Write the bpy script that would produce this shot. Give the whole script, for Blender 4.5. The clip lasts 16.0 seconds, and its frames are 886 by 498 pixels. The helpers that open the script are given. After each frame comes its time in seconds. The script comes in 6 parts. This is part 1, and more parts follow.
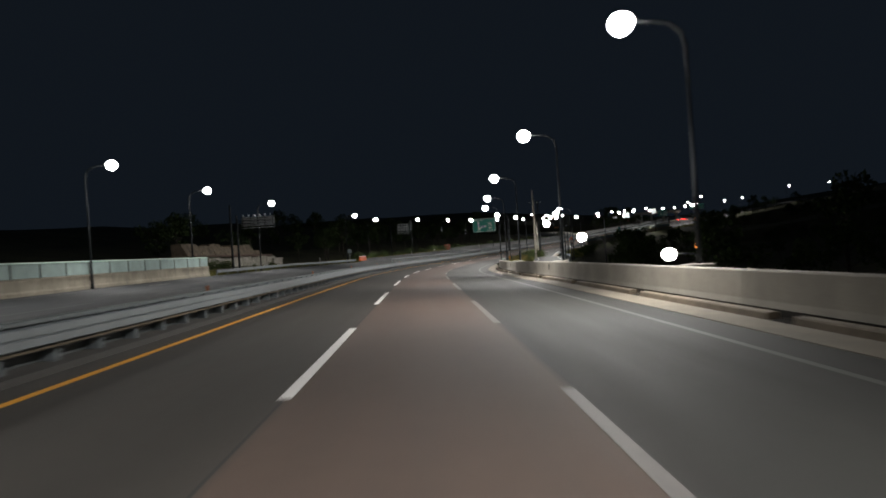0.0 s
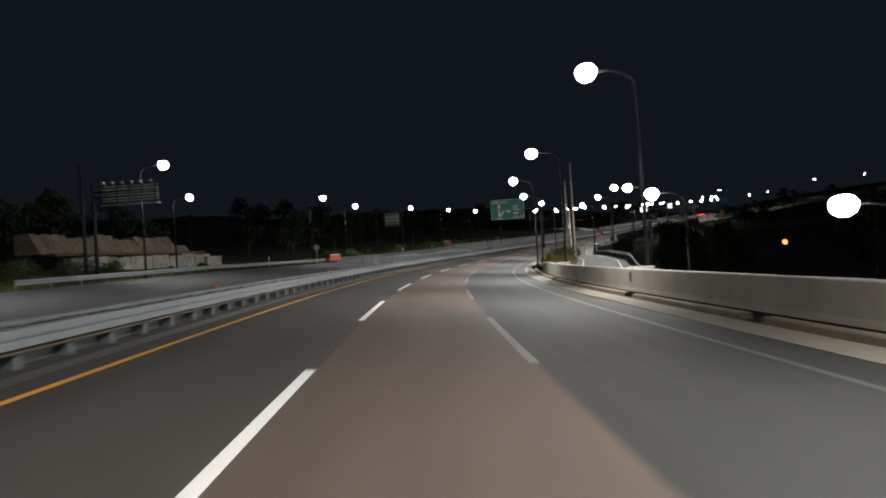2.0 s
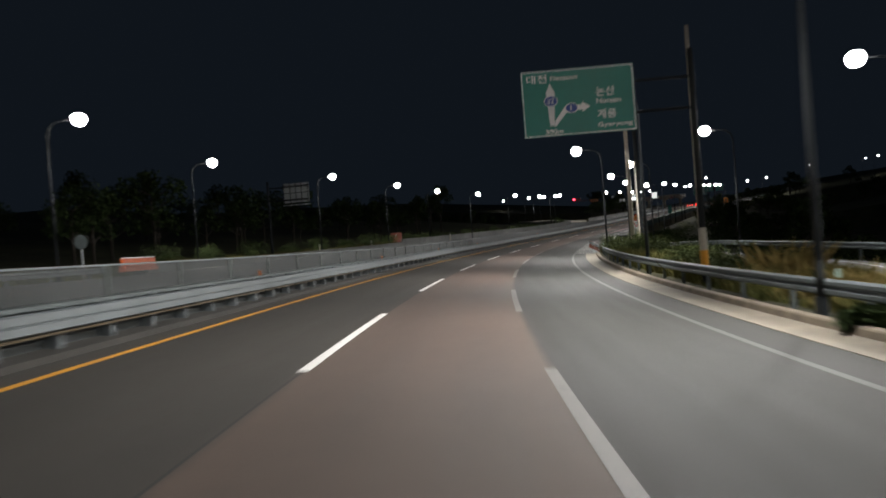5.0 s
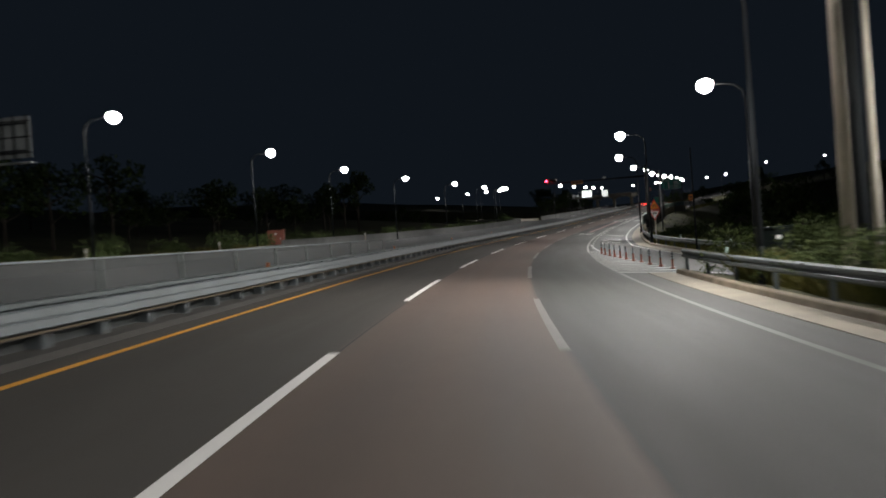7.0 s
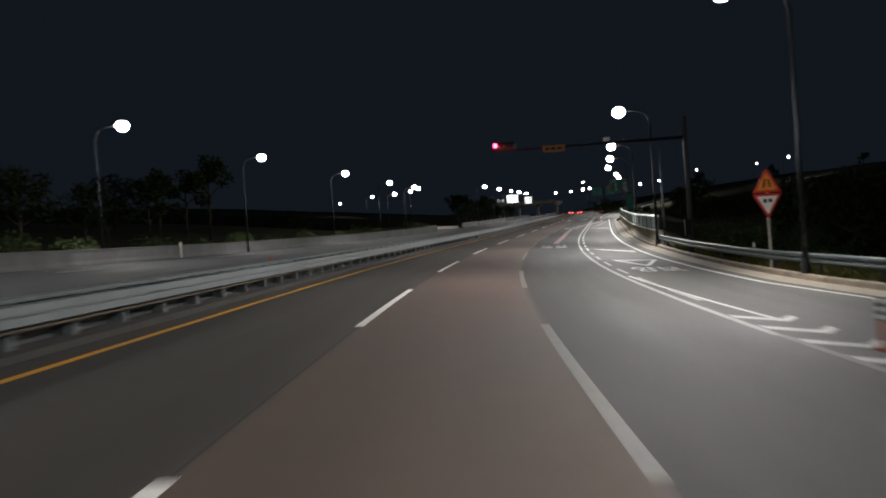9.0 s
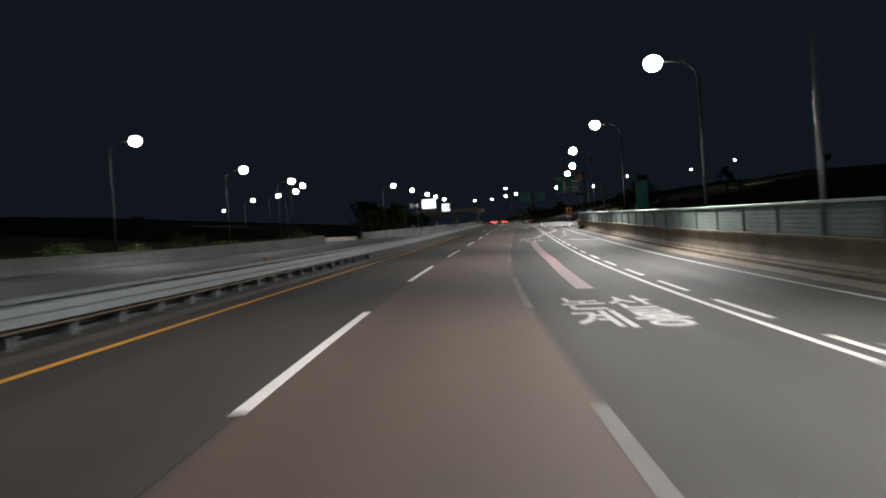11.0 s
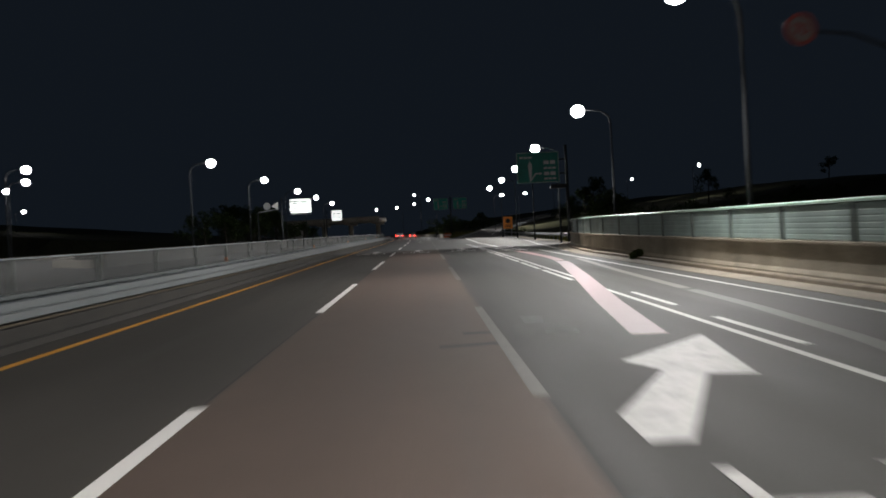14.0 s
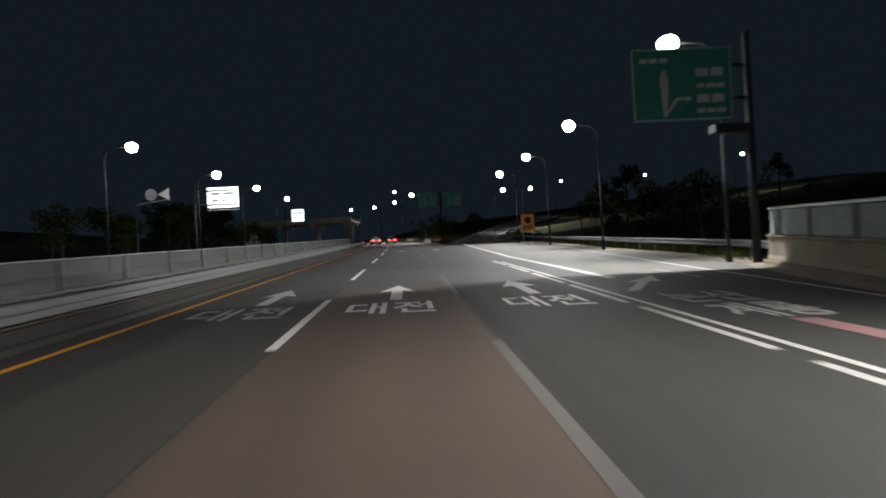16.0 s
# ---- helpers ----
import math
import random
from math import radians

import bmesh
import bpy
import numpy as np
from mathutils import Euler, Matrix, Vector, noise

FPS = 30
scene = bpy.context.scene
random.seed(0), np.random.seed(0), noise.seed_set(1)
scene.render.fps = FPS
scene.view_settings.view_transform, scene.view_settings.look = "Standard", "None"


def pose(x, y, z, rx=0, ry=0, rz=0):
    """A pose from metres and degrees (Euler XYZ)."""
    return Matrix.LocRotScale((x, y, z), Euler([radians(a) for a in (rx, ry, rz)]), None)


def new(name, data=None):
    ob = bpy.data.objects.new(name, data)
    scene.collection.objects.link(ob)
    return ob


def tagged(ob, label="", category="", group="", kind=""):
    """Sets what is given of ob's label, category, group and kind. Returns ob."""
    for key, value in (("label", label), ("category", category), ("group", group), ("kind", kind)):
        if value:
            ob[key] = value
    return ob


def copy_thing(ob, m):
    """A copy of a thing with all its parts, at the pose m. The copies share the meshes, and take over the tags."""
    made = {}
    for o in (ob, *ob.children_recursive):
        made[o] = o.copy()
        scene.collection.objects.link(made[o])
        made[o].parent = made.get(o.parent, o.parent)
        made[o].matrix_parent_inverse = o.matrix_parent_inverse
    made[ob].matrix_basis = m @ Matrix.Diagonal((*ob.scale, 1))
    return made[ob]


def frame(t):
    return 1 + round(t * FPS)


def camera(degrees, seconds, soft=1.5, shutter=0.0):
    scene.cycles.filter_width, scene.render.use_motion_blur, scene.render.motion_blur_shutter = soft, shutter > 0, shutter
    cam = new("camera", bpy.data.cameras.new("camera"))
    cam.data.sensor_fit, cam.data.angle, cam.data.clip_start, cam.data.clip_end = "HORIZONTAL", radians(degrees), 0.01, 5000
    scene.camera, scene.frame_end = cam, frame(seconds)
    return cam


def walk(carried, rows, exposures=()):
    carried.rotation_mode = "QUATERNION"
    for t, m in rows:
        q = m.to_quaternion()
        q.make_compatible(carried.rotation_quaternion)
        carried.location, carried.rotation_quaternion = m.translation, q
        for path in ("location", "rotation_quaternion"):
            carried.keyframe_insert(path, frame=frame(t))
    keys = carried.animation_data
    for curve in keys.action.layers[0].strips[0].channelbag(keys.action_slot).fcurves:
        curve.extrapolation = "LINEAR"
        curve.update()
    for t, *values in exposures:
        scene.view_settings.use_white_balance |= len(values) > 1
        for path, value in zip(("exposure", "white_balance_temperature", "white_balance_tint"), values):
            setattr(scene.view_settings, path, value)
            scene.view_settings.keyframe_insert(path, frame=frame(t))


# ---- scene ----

# ---- camera and its way ----
cam = camera(54.78, 16.0, soft=1.8, shutter=0.5)
PATH = [
    (0.0, 1.82, -10.43, 1.696, -1.20, 0.00, 3.77),
    (0.5, 1.79, 1.46, 1.641, -1.27, -0.09, 3.71),
    (1.0, 1.73, 13.29, 1.576, -1.45, -0.07, 3.80),
    (1.5, 1.65, 24.99, 1.501, -1.59, -0.04, 3.79),
    (2.0, 1.70, 36.86, 1.409, -1.56, -0.14, 3.59),
    (2.5, 1.80, 48.66, 1.301, -1.73, -0.16, 3.47),
    (3.0, 2.01, 60.17, 1.182, -1.94, -0.15, 3.44),
    (3.5, 2.38, 71.99, 1.051, -2.17, -0.13, 3.59),
    (4.0, 2.92, 83.79, 0.913, -2.84, -0.23, 4.00),
    (4.5, 3.69, 95.72, 0.790, -3.61, -0.32, 4.33),
    (5.0, 4.71, 107.77, 0.687, -4.65, -0.37, 4.31),
    (5.5, 6.00, 119.93, 0.604, -5.78, -0.42, 4.29),
    (6.0, 7.58, 132.11, 0.559, -6.93, -0.45, 4.28),
    (6.5, 9.46, 144.24, 0.539, -8.05, -0.49, 4.26),
    (7.0, 11.62, 156.22, 0.542, -9.12, -0.52, 4.25),
    (7.5, 14.05, 168.05, 0.565, -10.56, -0.57, 4.03),
    (8.0, 16.66, 179.65, 0.614, -11.95, -0.45, 4.13),
    (8.5, 19.50, 191.00, 0.687, -13.70, -0.30, 4.25),
    (9.0, 22.42, 201.55, 0.777, -15.02, -0.24, 3.85),
    (9.5, 25.87, 212.92, 0.906, -16.44, -0.17, 4.07),
    (10.0, 29.66, 224.36, 1.070, -17.80, -0.08, 4.11),
    (10.5, 33.63, 235.55, 1.267, -19.36, 0.03, 4.03),
    (11.0, 37.78, 246.48, 1.507, -20.83, 0.14, 3.95),
    (11.5, 42.13, 257.23, 1.778, -22.17, 0.26, 3.87),
    (12.0, 46.68, 267.85, 2.079, -23.38, 0.37, 3.79),
    (12.5, 51.48, 278.38, 2.407, -24.44, 0.45, 3.71),
    (13.0, 56.48, 288.84, 2.756, -25.61, 0.61, 3.42),
    (13.5, 61.61, 299.39, 3.130, -26.48, 0.86, 3.20),
    (14.0, 66.55, 309.64, 3.514, -27.20, 0.68, 2.90),
    (14.5, 71.55, 319.91, 3.904, -27.72, 0.64, 3.06),
    (15.0, 76.44, 330.20, 4.302, -27.98, 0.75, 2.95),
    (15.5, 81.39, 340.47, 4.706, -28.08, 0.98, 3.02),
    (16.0, 86.29, 350.62, 5.110, -28.45, 0.84, 2.99),
]

walk(cam, [(t, pose(x, y, z, 90 + pitch, lean, yaw)) for t, x, y, z, yaw, pitch, lean in PATH],
     exposures=[(0.0, 0.3, 6700, 12), (2.5, 0.26, 6700, 12), (4.5, 0.18, 6700, 12), (7.0, 0.15, 6700, 12), (8.0, 0.2, 6700, 12), (9.0, 0.42, 6700, 13), (10.0, 0.4, 6700, 14), (12.5, 0.32, 6700, 14), (14.5, 0.28, 6700, 13), (16.0, 0.56, 6700, 13)])

# ---- night sky ----
world = bpy.data.worlds.new("night")
scene.world = world
world.use_nodes = True
wn = world.node_tree.nodes
wn["Background"].inputs[0].default_value = (0.27, 0.41, 0.62, 1)
wn["Background"].inputs[1].default_value = 0.0155
LAMP_WATTS = 6100.0
LAMP_COLOUR = (0.98, 1.0, 0.985)

# ---- the road's line: curvature, grade and crossfall along it ----
KNOT = np.arange(-40.0, 641.0, 40.0)
CURVE = [0.861, 0.318, -0.231, -1.701, -2.077, -1.926, -1.906, -2.098, -1.459, -0.109, 0.019, -0.053, 0.175, 0.359, 0.499, 0.597, 0.651, 0.683]
GRADE = [-0.00345, -0.00481, -0.00819, -0.01067, -0.00531, 0.00097, 0.00815, 0.01757, 0.02724, 0.03346, 0.03573, 0.03376, 0.03281, 0.03236, 0.03214, 0.03203, 0.03198, 0.03194]
FALL = [-0.0279, -0.03007, -0.03066, -0.04553, -0.05841, -0.05112, -0.05094, -0.04908, -0.0301, -0.01547, -0.01208, -0.00762, -0.00754, -0.00754, -0.00754, -0.00754, -0.00754, -0.00754]
ST = np.arange(-120.0, 900.1, 2.0)
ZERO = 60
TH = np.cumsum(np.interp(ST, KNOT, CURVE)) * 0.002
TH -= TH[ZERO]
RX = np.cumsum(-np.sin(TH)) * 2.0
RY = np.cumsum(np.cos(TH)) * 2.0
RZ = np.cumsum(np.interp(ST, KNOT, GRADE)) * 2.0
RX, RY, RZ = RX - RX[ZERO], RY - RY[ZERO], RZ - RZ[ZERO]
BK = np.interp(ST, KNOT, FALL)


def heading(s):
    return float(np.interp(s, ST, TH))


def P(s, u, h=0.0):
    """The place s metres along the road, u to the right of the first lane line, h above the carriageway's plane."""
    t = np.interp(s, ST, TH)
    b = np.interp(s, ST, BK) * min(max(u, -27.0), 24.0)
    return Vector((float(np.interp(s, ST, RX) + u * math.cos(t)), float(np.interp(s, ST, RY) + u * math.sin(t)),
                   float(np.interp(s, ST, RZ) + b + h)))


def stand(s, u, h=0.0, turn=0.0):
    """An upright pose there; its y axis points along the road."""
    return Matrix.Translation(P(s, u, h)) @ Matrix.Rotation(heading(s) + radians(turn), 4, "Z")


def lerp(table, s):
    return float(np.interp(s, [k[0] for k in table], [k[1] for k in table]))


# ---- materials ----
def node_material(name):
    m = bpy.data.materials.new(name)
    m.use_nodes = True
    return m, m.node_tree.nodes, m.node_tree.links, m.node_tree.nodes["Principled BSDF"]


def surface(name, colour, rough=0.7, metal=0.0, vary=0.25, grain=40.0, stain=0.6, bump=0.15, dark=None, piece=0.0, spec=None):
    """A worn surface: fine grain and large stains between the colour and a darker one."""
    m, n, l, b = node_material(name)
    tc = n.new("ShaderNodeNewGeometry")
    big, fine = n.new("ShaderNodeTexNoise"), n.new("ShaderNodeTexNoise")
    big.inputs["Scale"].default_value, fine.inputs["Scale"].default_value = stain, grain
    big.inputs["Detail"].default_value, fine.inputs["Detail"].default_value = 6, 4
    big.inputs["Roughness"].default_value = 0.65
    l.new(tc.outputs["Position"], big.inputs["Vector"])
    l.new(tc.outputs["Position"], fine.inputs["Vector"])
    ramp = n.new("ShaderNodeMapRange")
    ramp.inputs[1].default_value, ramp.inputs[2].default_value = 0.35, 0.68
    l.new(big.outputs["Fac"], ramp.inputs[0])
    mix = n.new("ShaderNodeMix")
    mix.data_type = "RGBA"
    low = dark or tuple(c * (1 - vary) for c in colour)
    mix.inputs[6].default_value, mix.inputs[7].default_value = (*low, 1), (*colour, 1)
    l.new(ramp.outputs[0], mix.inputs[0])
    hue = n.new("ShaderNodeHueSaturation")
    val = n.new("ShaderNodeMapRange")
    val.inputs[1].default_value, val.inputs[2].default_value = 0.3, 0.7
    val.inputs[3].default_value, val.inputs[4].default_value = 1 - vary * 0.5, 1 + vary * 0.5
    l.new(fine.outputs["Fac"], val.inputs[0])
    if piece:
        info, mul = n.new("ShaderNodeObjectInfo"), n.new("ShaderNodeMath")
        rng = n.new("ShaderNodeMapRange")
        rng.inputs[3].default_value, rng.inputs[4].default_value = 1 - piece, 1 + piece
        mul.operation = "MULTIPLY"
        l.new(info.outputs["Random"], rng.inputs[0])
        l.new(rng.outputs[0], mul.inputs[0])
        l.new(val.outputs[0], mul.inputs[1])
        l.new(mul.outputs[0], hue.inputs["Value"])
    else:
        l.new(val.outputs[0], hue.inputs["Value"])
    l.new(mix.outputs[2], hue.inputs["Color"])
    l.new(hue.outputs["Color"], b.inputs["Base Color"])
    b.inputs["Roughness"].default_value, b.inputs["Metallic"].default_value = rough, metal
    rr = n.new("ShaderNodeMapRange")
    rr.inputs[3].default_value, rr.inputs[4].default_value = max(rough - 0.1, 0.05), min(rough + 0.1, 1)
    l.new(big.outputs["Fac"], rr.inputs[0])
    l.new(rr.outputs[0], b.inputs["Roughness"])
    if spec is not None:
        b.inputs["Specular IOR Level"].default_value = spec
    bp = n.new("ShaderNodeBump")
    bp.inputs["Strength"].default_value, bp.inputs["Distance"].default_value = bump, 0.01
    l.new(fine.outputs["Fac"], bp.inputs["Height"])
    l.new(bp.outputs["Normal"], b.inputs["Normal"])
    return m


def asphalt(name, colour, dark, lanes=()):
    """Asphalt: paving strips with their own tone and painted-in headlight warmth (lanes: offset of the left edge,
    tint), stone grain, wheel tracks along the lanes (attribute 'lat' is the offset across the road), long stains and
    patches.
    """
    m, n, l, b = node_material(name)
    geo = n.new("ShaderNodeNewGeometry")
    att = n.new("ShaderNodeAttribute")
    att.attribute_name = "lat"
    along = n.new("ShaderNodeAttribute")
    along.attribute_name = "run"
    comb = n.new("ShaderNodeCombineXYZ")
    l.new(att.outputs["Fac"], comb.inputs[0])
    sc = n.new("ShaderNodeMath")
    sc.operation, sc.inputs[1].default_value = "MULTIPLY", 0.06
    l.new(along.outputs["Fac"], sc.inputs[0])
    l.new(sc.outputs[0], comb.inputs[1])
    streak, big, fine, mid = (n.new("ShaderNodeTexNoise") for _ in range(4))
    for t, s, d in ((streak, 1.4, 4), (big, 0.09, 5), (fine, 90.0, 3), (mid, 2.2, 6)):
        t.inputs["Scale"].default_value, t.inputs["Detail"].default_value = s, d
    l.new(comb.outputs[0], streak.inputs["Vector"])
    for t in (big, fine, mid):
        l.new(geo.outputs["Position"], t.inputs["Vector"])
    wave = n.new("ShaderNodeMath")
    wave.operation, wave.inputs[1].default_value = "MULTIPLY", 2 * math.pi / 1.76
    l.new(att.outputs["Fac"], wave.inputs[0])
    cosw = n.new("ShaderNodeMath")
    cosw.operation = "COSINE"
    l.new(wave.outputs[0], cosw.inputs[0])
    acc = None
    for src, lo, hi, wt in ((streak.outputs["Fac"], 0.3, 0.7, 0.42), (big.outputs["Fac"], 0.3, 0.7, 0.32), (mid.outputs["Fac"], 0.3, 0.7, 0.18), (cosw.outputs[0], -1, 1, 0.14)):
        r = n.new("ShaderNodeMapRange")
        r.inputs[1].default_value, r.inputs[2].default_value, r.inputs[3].default_value, r.inputs[4].default_value = lo, hi, 0, wt
        l.new(src, r.inputs[0])
        if acc is None:
            acc = r.outputs[0]
        else:
            add = n.new("ShaderNodeMath")
            l.new(acc, add.inputs[0])
            l.new(r.outputs[0], add.inputs[1])
            acc = add.outputs[0]
    mix = n.new("ShaderNodeMix")
    mix.data_type = "RGBA"
    mix.inputs[6].default_value, mix.inputs[7].default_value = (*dark, 1), (*colour, 1)
    l.new(acc, mix.inputs[0])
    hue = n.new("ShaderNodeHueSaturation")
    rg = n.new("ShaderNodeMapRange")
    rg.inputs[1].default_value, rg.inputs[2].default_value, rg.inputs[3].default_value, rg.inputs[4].default_value = 0.3, 0.7, 0.72, 1.28
    l.new(fine.outputs["Fac"], rg.inputs[0])
    l.new(rg.outputs[0], hue.inputs["Value"])
    tone = mix.outputs[2]
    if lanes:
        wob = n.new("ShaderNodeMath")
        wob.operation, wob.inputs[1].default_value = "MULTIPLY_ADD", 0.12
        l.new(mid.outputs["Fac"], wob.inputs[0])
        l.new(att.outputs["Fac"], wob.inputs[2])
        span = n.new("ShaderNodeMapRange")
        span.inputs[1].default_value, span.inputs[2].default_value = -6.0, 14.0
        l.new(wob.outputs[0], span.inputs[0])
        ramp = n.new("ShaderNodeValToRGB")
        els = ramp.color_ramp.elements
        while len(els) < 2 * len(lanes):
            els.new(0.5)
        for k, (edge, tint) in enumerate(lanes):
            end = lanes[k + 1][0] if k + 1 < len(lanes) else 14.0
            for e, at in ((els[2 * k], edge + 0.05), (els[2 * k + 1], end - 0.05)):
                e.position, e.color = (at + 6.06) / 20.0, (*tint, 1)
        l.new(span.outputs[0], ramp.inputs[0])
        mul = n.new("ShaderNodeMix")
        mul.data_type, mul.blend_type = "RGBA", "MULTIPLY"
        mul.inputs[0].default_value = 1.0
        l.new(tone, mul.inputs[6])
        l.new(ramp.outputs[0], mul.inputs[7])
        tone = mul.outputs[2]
    l.new(tone, hue.inputs["Color"])
    l.new(hue.outputs["Color"], b.inputs["Base Color"])
    rr = n.new("ShaderNodeMapRange")
    rr.inputs[3].default_value, rr.inputs[4].default_value = 0.62, 0.88
    l.new(streak.outputs["Fac"], rr.inputs[0])
    l.new(rr.outputs[0], b.inputs["Roughness"])
    bp = n.new("ShaderNodeBump")
    bp.inputs["Strength"].default_value, bp.inputs["Distance"].default_value = 0.4, 0.006
    l.new(fine.outputs["Fac"], bp.inputs["Height"])
    l.new(bp.outputs["Normal"], b.inputs["Normal"])
    return m


def paint(name, colour, worn, wear=0.5):
    """Road paint, rubbed through to a darker film in flecks."""
    m, n, l, b = node_material(name)
    geo, no, fine = n.new("ShaderNodeNewGeometry"), n.new("ShaderNodeTexNoise"), n.new("ShaderNodeTexNoise")
    no.inputs["Scale"].default_value, no.inputs["Detail"].default_value, no.inputs["Roughness"].default_value = 5.0, 8, 0.75
    fine.inputs["Scale"].default_value = 120
    l.new(geo.outputs["Position"], no.inputs["Vector"])
    l.new(geo.outputs["Position"], fine.inputs["Vector"])
    r = n.new("ShaderNodeMapRange")
    r.inputs[1].default_value, r.inputs[2].default_value = wear - 0.14, wear + 0.06
    l.new(no.outputs["Fac"], r.inputs[0])
    mix = n.new("ShaderNodeMix")
    mix.data_type = "RGBA"
    mix.inputs[6].default_value, mix.inputs[7].default_value = (*worn, 1), (*colour, 1)
    l.new(r.outputs[0], mix.inputs[0])
    l.new(mix.outputs[2], b.inputs["Base Color"])
    b.inputs["Roughness"].default_value = 0.6
    bp = n.new("ShaderNodeBump")
    bp.inputs["Strength"].default_value, bp.inputs["Distance"].default_value = 0.3, 0.004
    l.new(fine.outputs["Fac"], bp.inputs["Height"])
    l.new(bp.outputs["Normal"], b.inputs["Normal"])
    return m


def glow(name, colour, strength):
    m, n, l, b = node_material(name)
    b.inputs["Base Color"].default_value = (*colour, 1)
    b.inputs["Emission Color"].default_value = (*colour, 1)
    b.inputs["Emission Strength"].default_value = strength
    return m


# Paving tones, plus headlight warmth painted into the own lane, falloff beside it.
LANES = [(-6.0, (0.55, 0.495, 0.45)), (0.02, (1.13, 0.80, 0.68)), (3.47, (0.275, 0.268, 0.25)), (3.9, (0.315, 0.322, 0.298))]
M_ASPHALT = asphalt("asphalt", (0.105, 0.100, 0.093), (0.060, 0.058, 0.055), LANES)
M_SLIP = asphalt("asphalt_slip_road", (0.056, 0.054, 0.050), (0.032, 0.031, 0.029))
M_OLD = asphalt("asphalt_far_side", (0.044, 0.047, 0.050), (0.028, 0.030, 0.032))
M_SCUFF = surface("scuffed_asphalt", (0.15, 0.15, 0.148), 0.85, vary=0.4, grain=60, stain=3.0, spec=0.4)
M_SEAM = surface("bitumen_seam", (0.047, 0.046, 0.044), 0.8, vary=0.3, spec=0.45)
M_MID = paint("traffic_worn_white_paint", (0.40, 0.39, 0.375), (0.19, 0.185, 0.175), 0.47)
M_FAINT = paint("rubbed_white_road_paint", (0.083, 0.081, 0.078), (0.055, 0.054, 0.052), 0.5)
M_WHITE = paint("white_road_paint", (0.49, 0.48, 0.46), (0.24, 0.235, 0.225), 0.44)
M_WORN = paint("worn_white_road_paint", (0.215, 0.21, 0.20), (0.095, 0.093, 0.088), 0.48)
M_YELLOW = paint("yellow_road_paint", (0.80, 0.36, 0.035), (0.55, 0.26, 0.05), 0.40)
# White brightened to stand in for headlights returned by the paint.
M_HEADLIT = paint("headlit_white_road_paint", (0.86, 0.84, 0.81), (0.55, 0.54, 0.52), 0.38)
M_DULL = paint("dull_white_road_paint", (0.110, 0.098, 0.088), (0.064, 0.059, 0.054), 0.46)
# Dark fill in the kerb gaps and behind the kerb.
M_GAPFILL = surface("dark_gap_fill", (0.017, 0.014, 0.011), 0.95, vary=0.35, grain=20, stain=2.0, bump=0.2, spec=0.06)
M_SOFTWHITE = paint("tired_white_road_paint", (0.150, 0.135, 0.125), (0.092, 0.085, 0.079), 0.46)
M_PALEPINK = paint("pale_pink_road_paint", (0.33, 0.225, 0.24), (0.25, 0.165, 0.178), 0.42)
M_PINK = paint("pink_road_paint", (0.27, 0.145, 0.15), (0.20, 0.105, 0.11), 0.40)
M_CONCRETE = surface("concrete", (0.42, 0.385, 0.325), 0.85, vary=0.3, grain=30, stain=0.5, bump=0.3)
M_BASE = surface("stained_bridge_concrete", (0.35, 0.305, 0.235), 0.88, vary=0.45, grain=14, stain=0.45, bump=0.35)
M_GUTTER = surface("gutter_concrete", (0.24, 0.205, 0.16), 0.85, vary=0.3, grain=25, stain=0.9, bump=0.3)
M_KERB = surface("kerb_concrete", (0.22, 0.175, 0.125), 0.88, vary=0.45, grain=20, stain=1.5, bump=0.4, piece=0.12)
M_WALL = surface("grey_concrete", (0.17, 0.17, 0.165), 0.85, vary=0.35, grain=20, stain=0.35, bump=0.3)
M_SHOT = surface("pale_retaining_concrete", (0.36, 0.335, 0.285), 0.9, vary=0.45, grain=3, stain=0.6, bump=0.6)
M_BROWNROCK = surface("weathered_brown_rock", (0.20, 0.155, 0.11), 0.9, vary=0.5, grain=3, stain=0.6, bump=0.6)
M_STEEL = surface("galvanised_steel", (0.52, 0.55, 0.57), 0.42, 0.75, vary=0.2, grain=60, stain=1.2, bump=0.05)
M_RAIL = surface("painted_grey_steel", (0.165, 0.185, 0.195), 0.5, 0.25, vary=0.22, grain=50, stain=1.0, bump=0.05)
M_DARKRAIL = surface("weathered_rail_steel", (0.10, 0.12, 0.122), 0.58, 0.25, vary=0.4, grain=50, stain=1.0, bump=0.05)
M_POLE = surface("pole_paint", (0.026, 0.029, 0.032), 0.75, 0.0, vary=0.2, grain=30, stain=1.0, bump=0.05, spec=0.12)
M_PALEPOLE = surface("pale_pole_concrete", (0.55, 0.50, 0.42), 0.8, vary=0.25, grain=20, stain=0.8, bump=0.2)
M_MAST = surface("grey_mast_paint", (0.085, 0.092, 0.097), 0.6, 0.1, vary=0.25, grain=30, stain=1.0, bump=0.05)
M_NAMEBOARD = surface("dull_amber_board", (0.42, 0.19, 0.06), 0.6, vary=0.3, stain=2.0, bump=0.0)
M_DRY = surface("dry_straw_grass", (0.34, 0.25, 0.10), 0.85, vary=0.4, grain=8, stain=0.6, bump=0.0, dark=(0.19, 0.15, 0.055), spec=0.08)
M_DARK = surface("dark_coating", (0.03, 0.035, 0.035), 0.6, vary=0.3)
M_CABINET = surface("dark_green_cabinet_paint", (0.012, 0.018, 0.017), 0.7, vary=0.3, spec=0.15)
M_BLACK = surface("black_rubber", (0.015, 0.015, 0.015), 0.7)
M_GREEN = surface("green_sign_sheet", (0.0, 0.24, 0.19), 0.45, vary=0.08, grain=5, stain=0.8, bump=0.0)
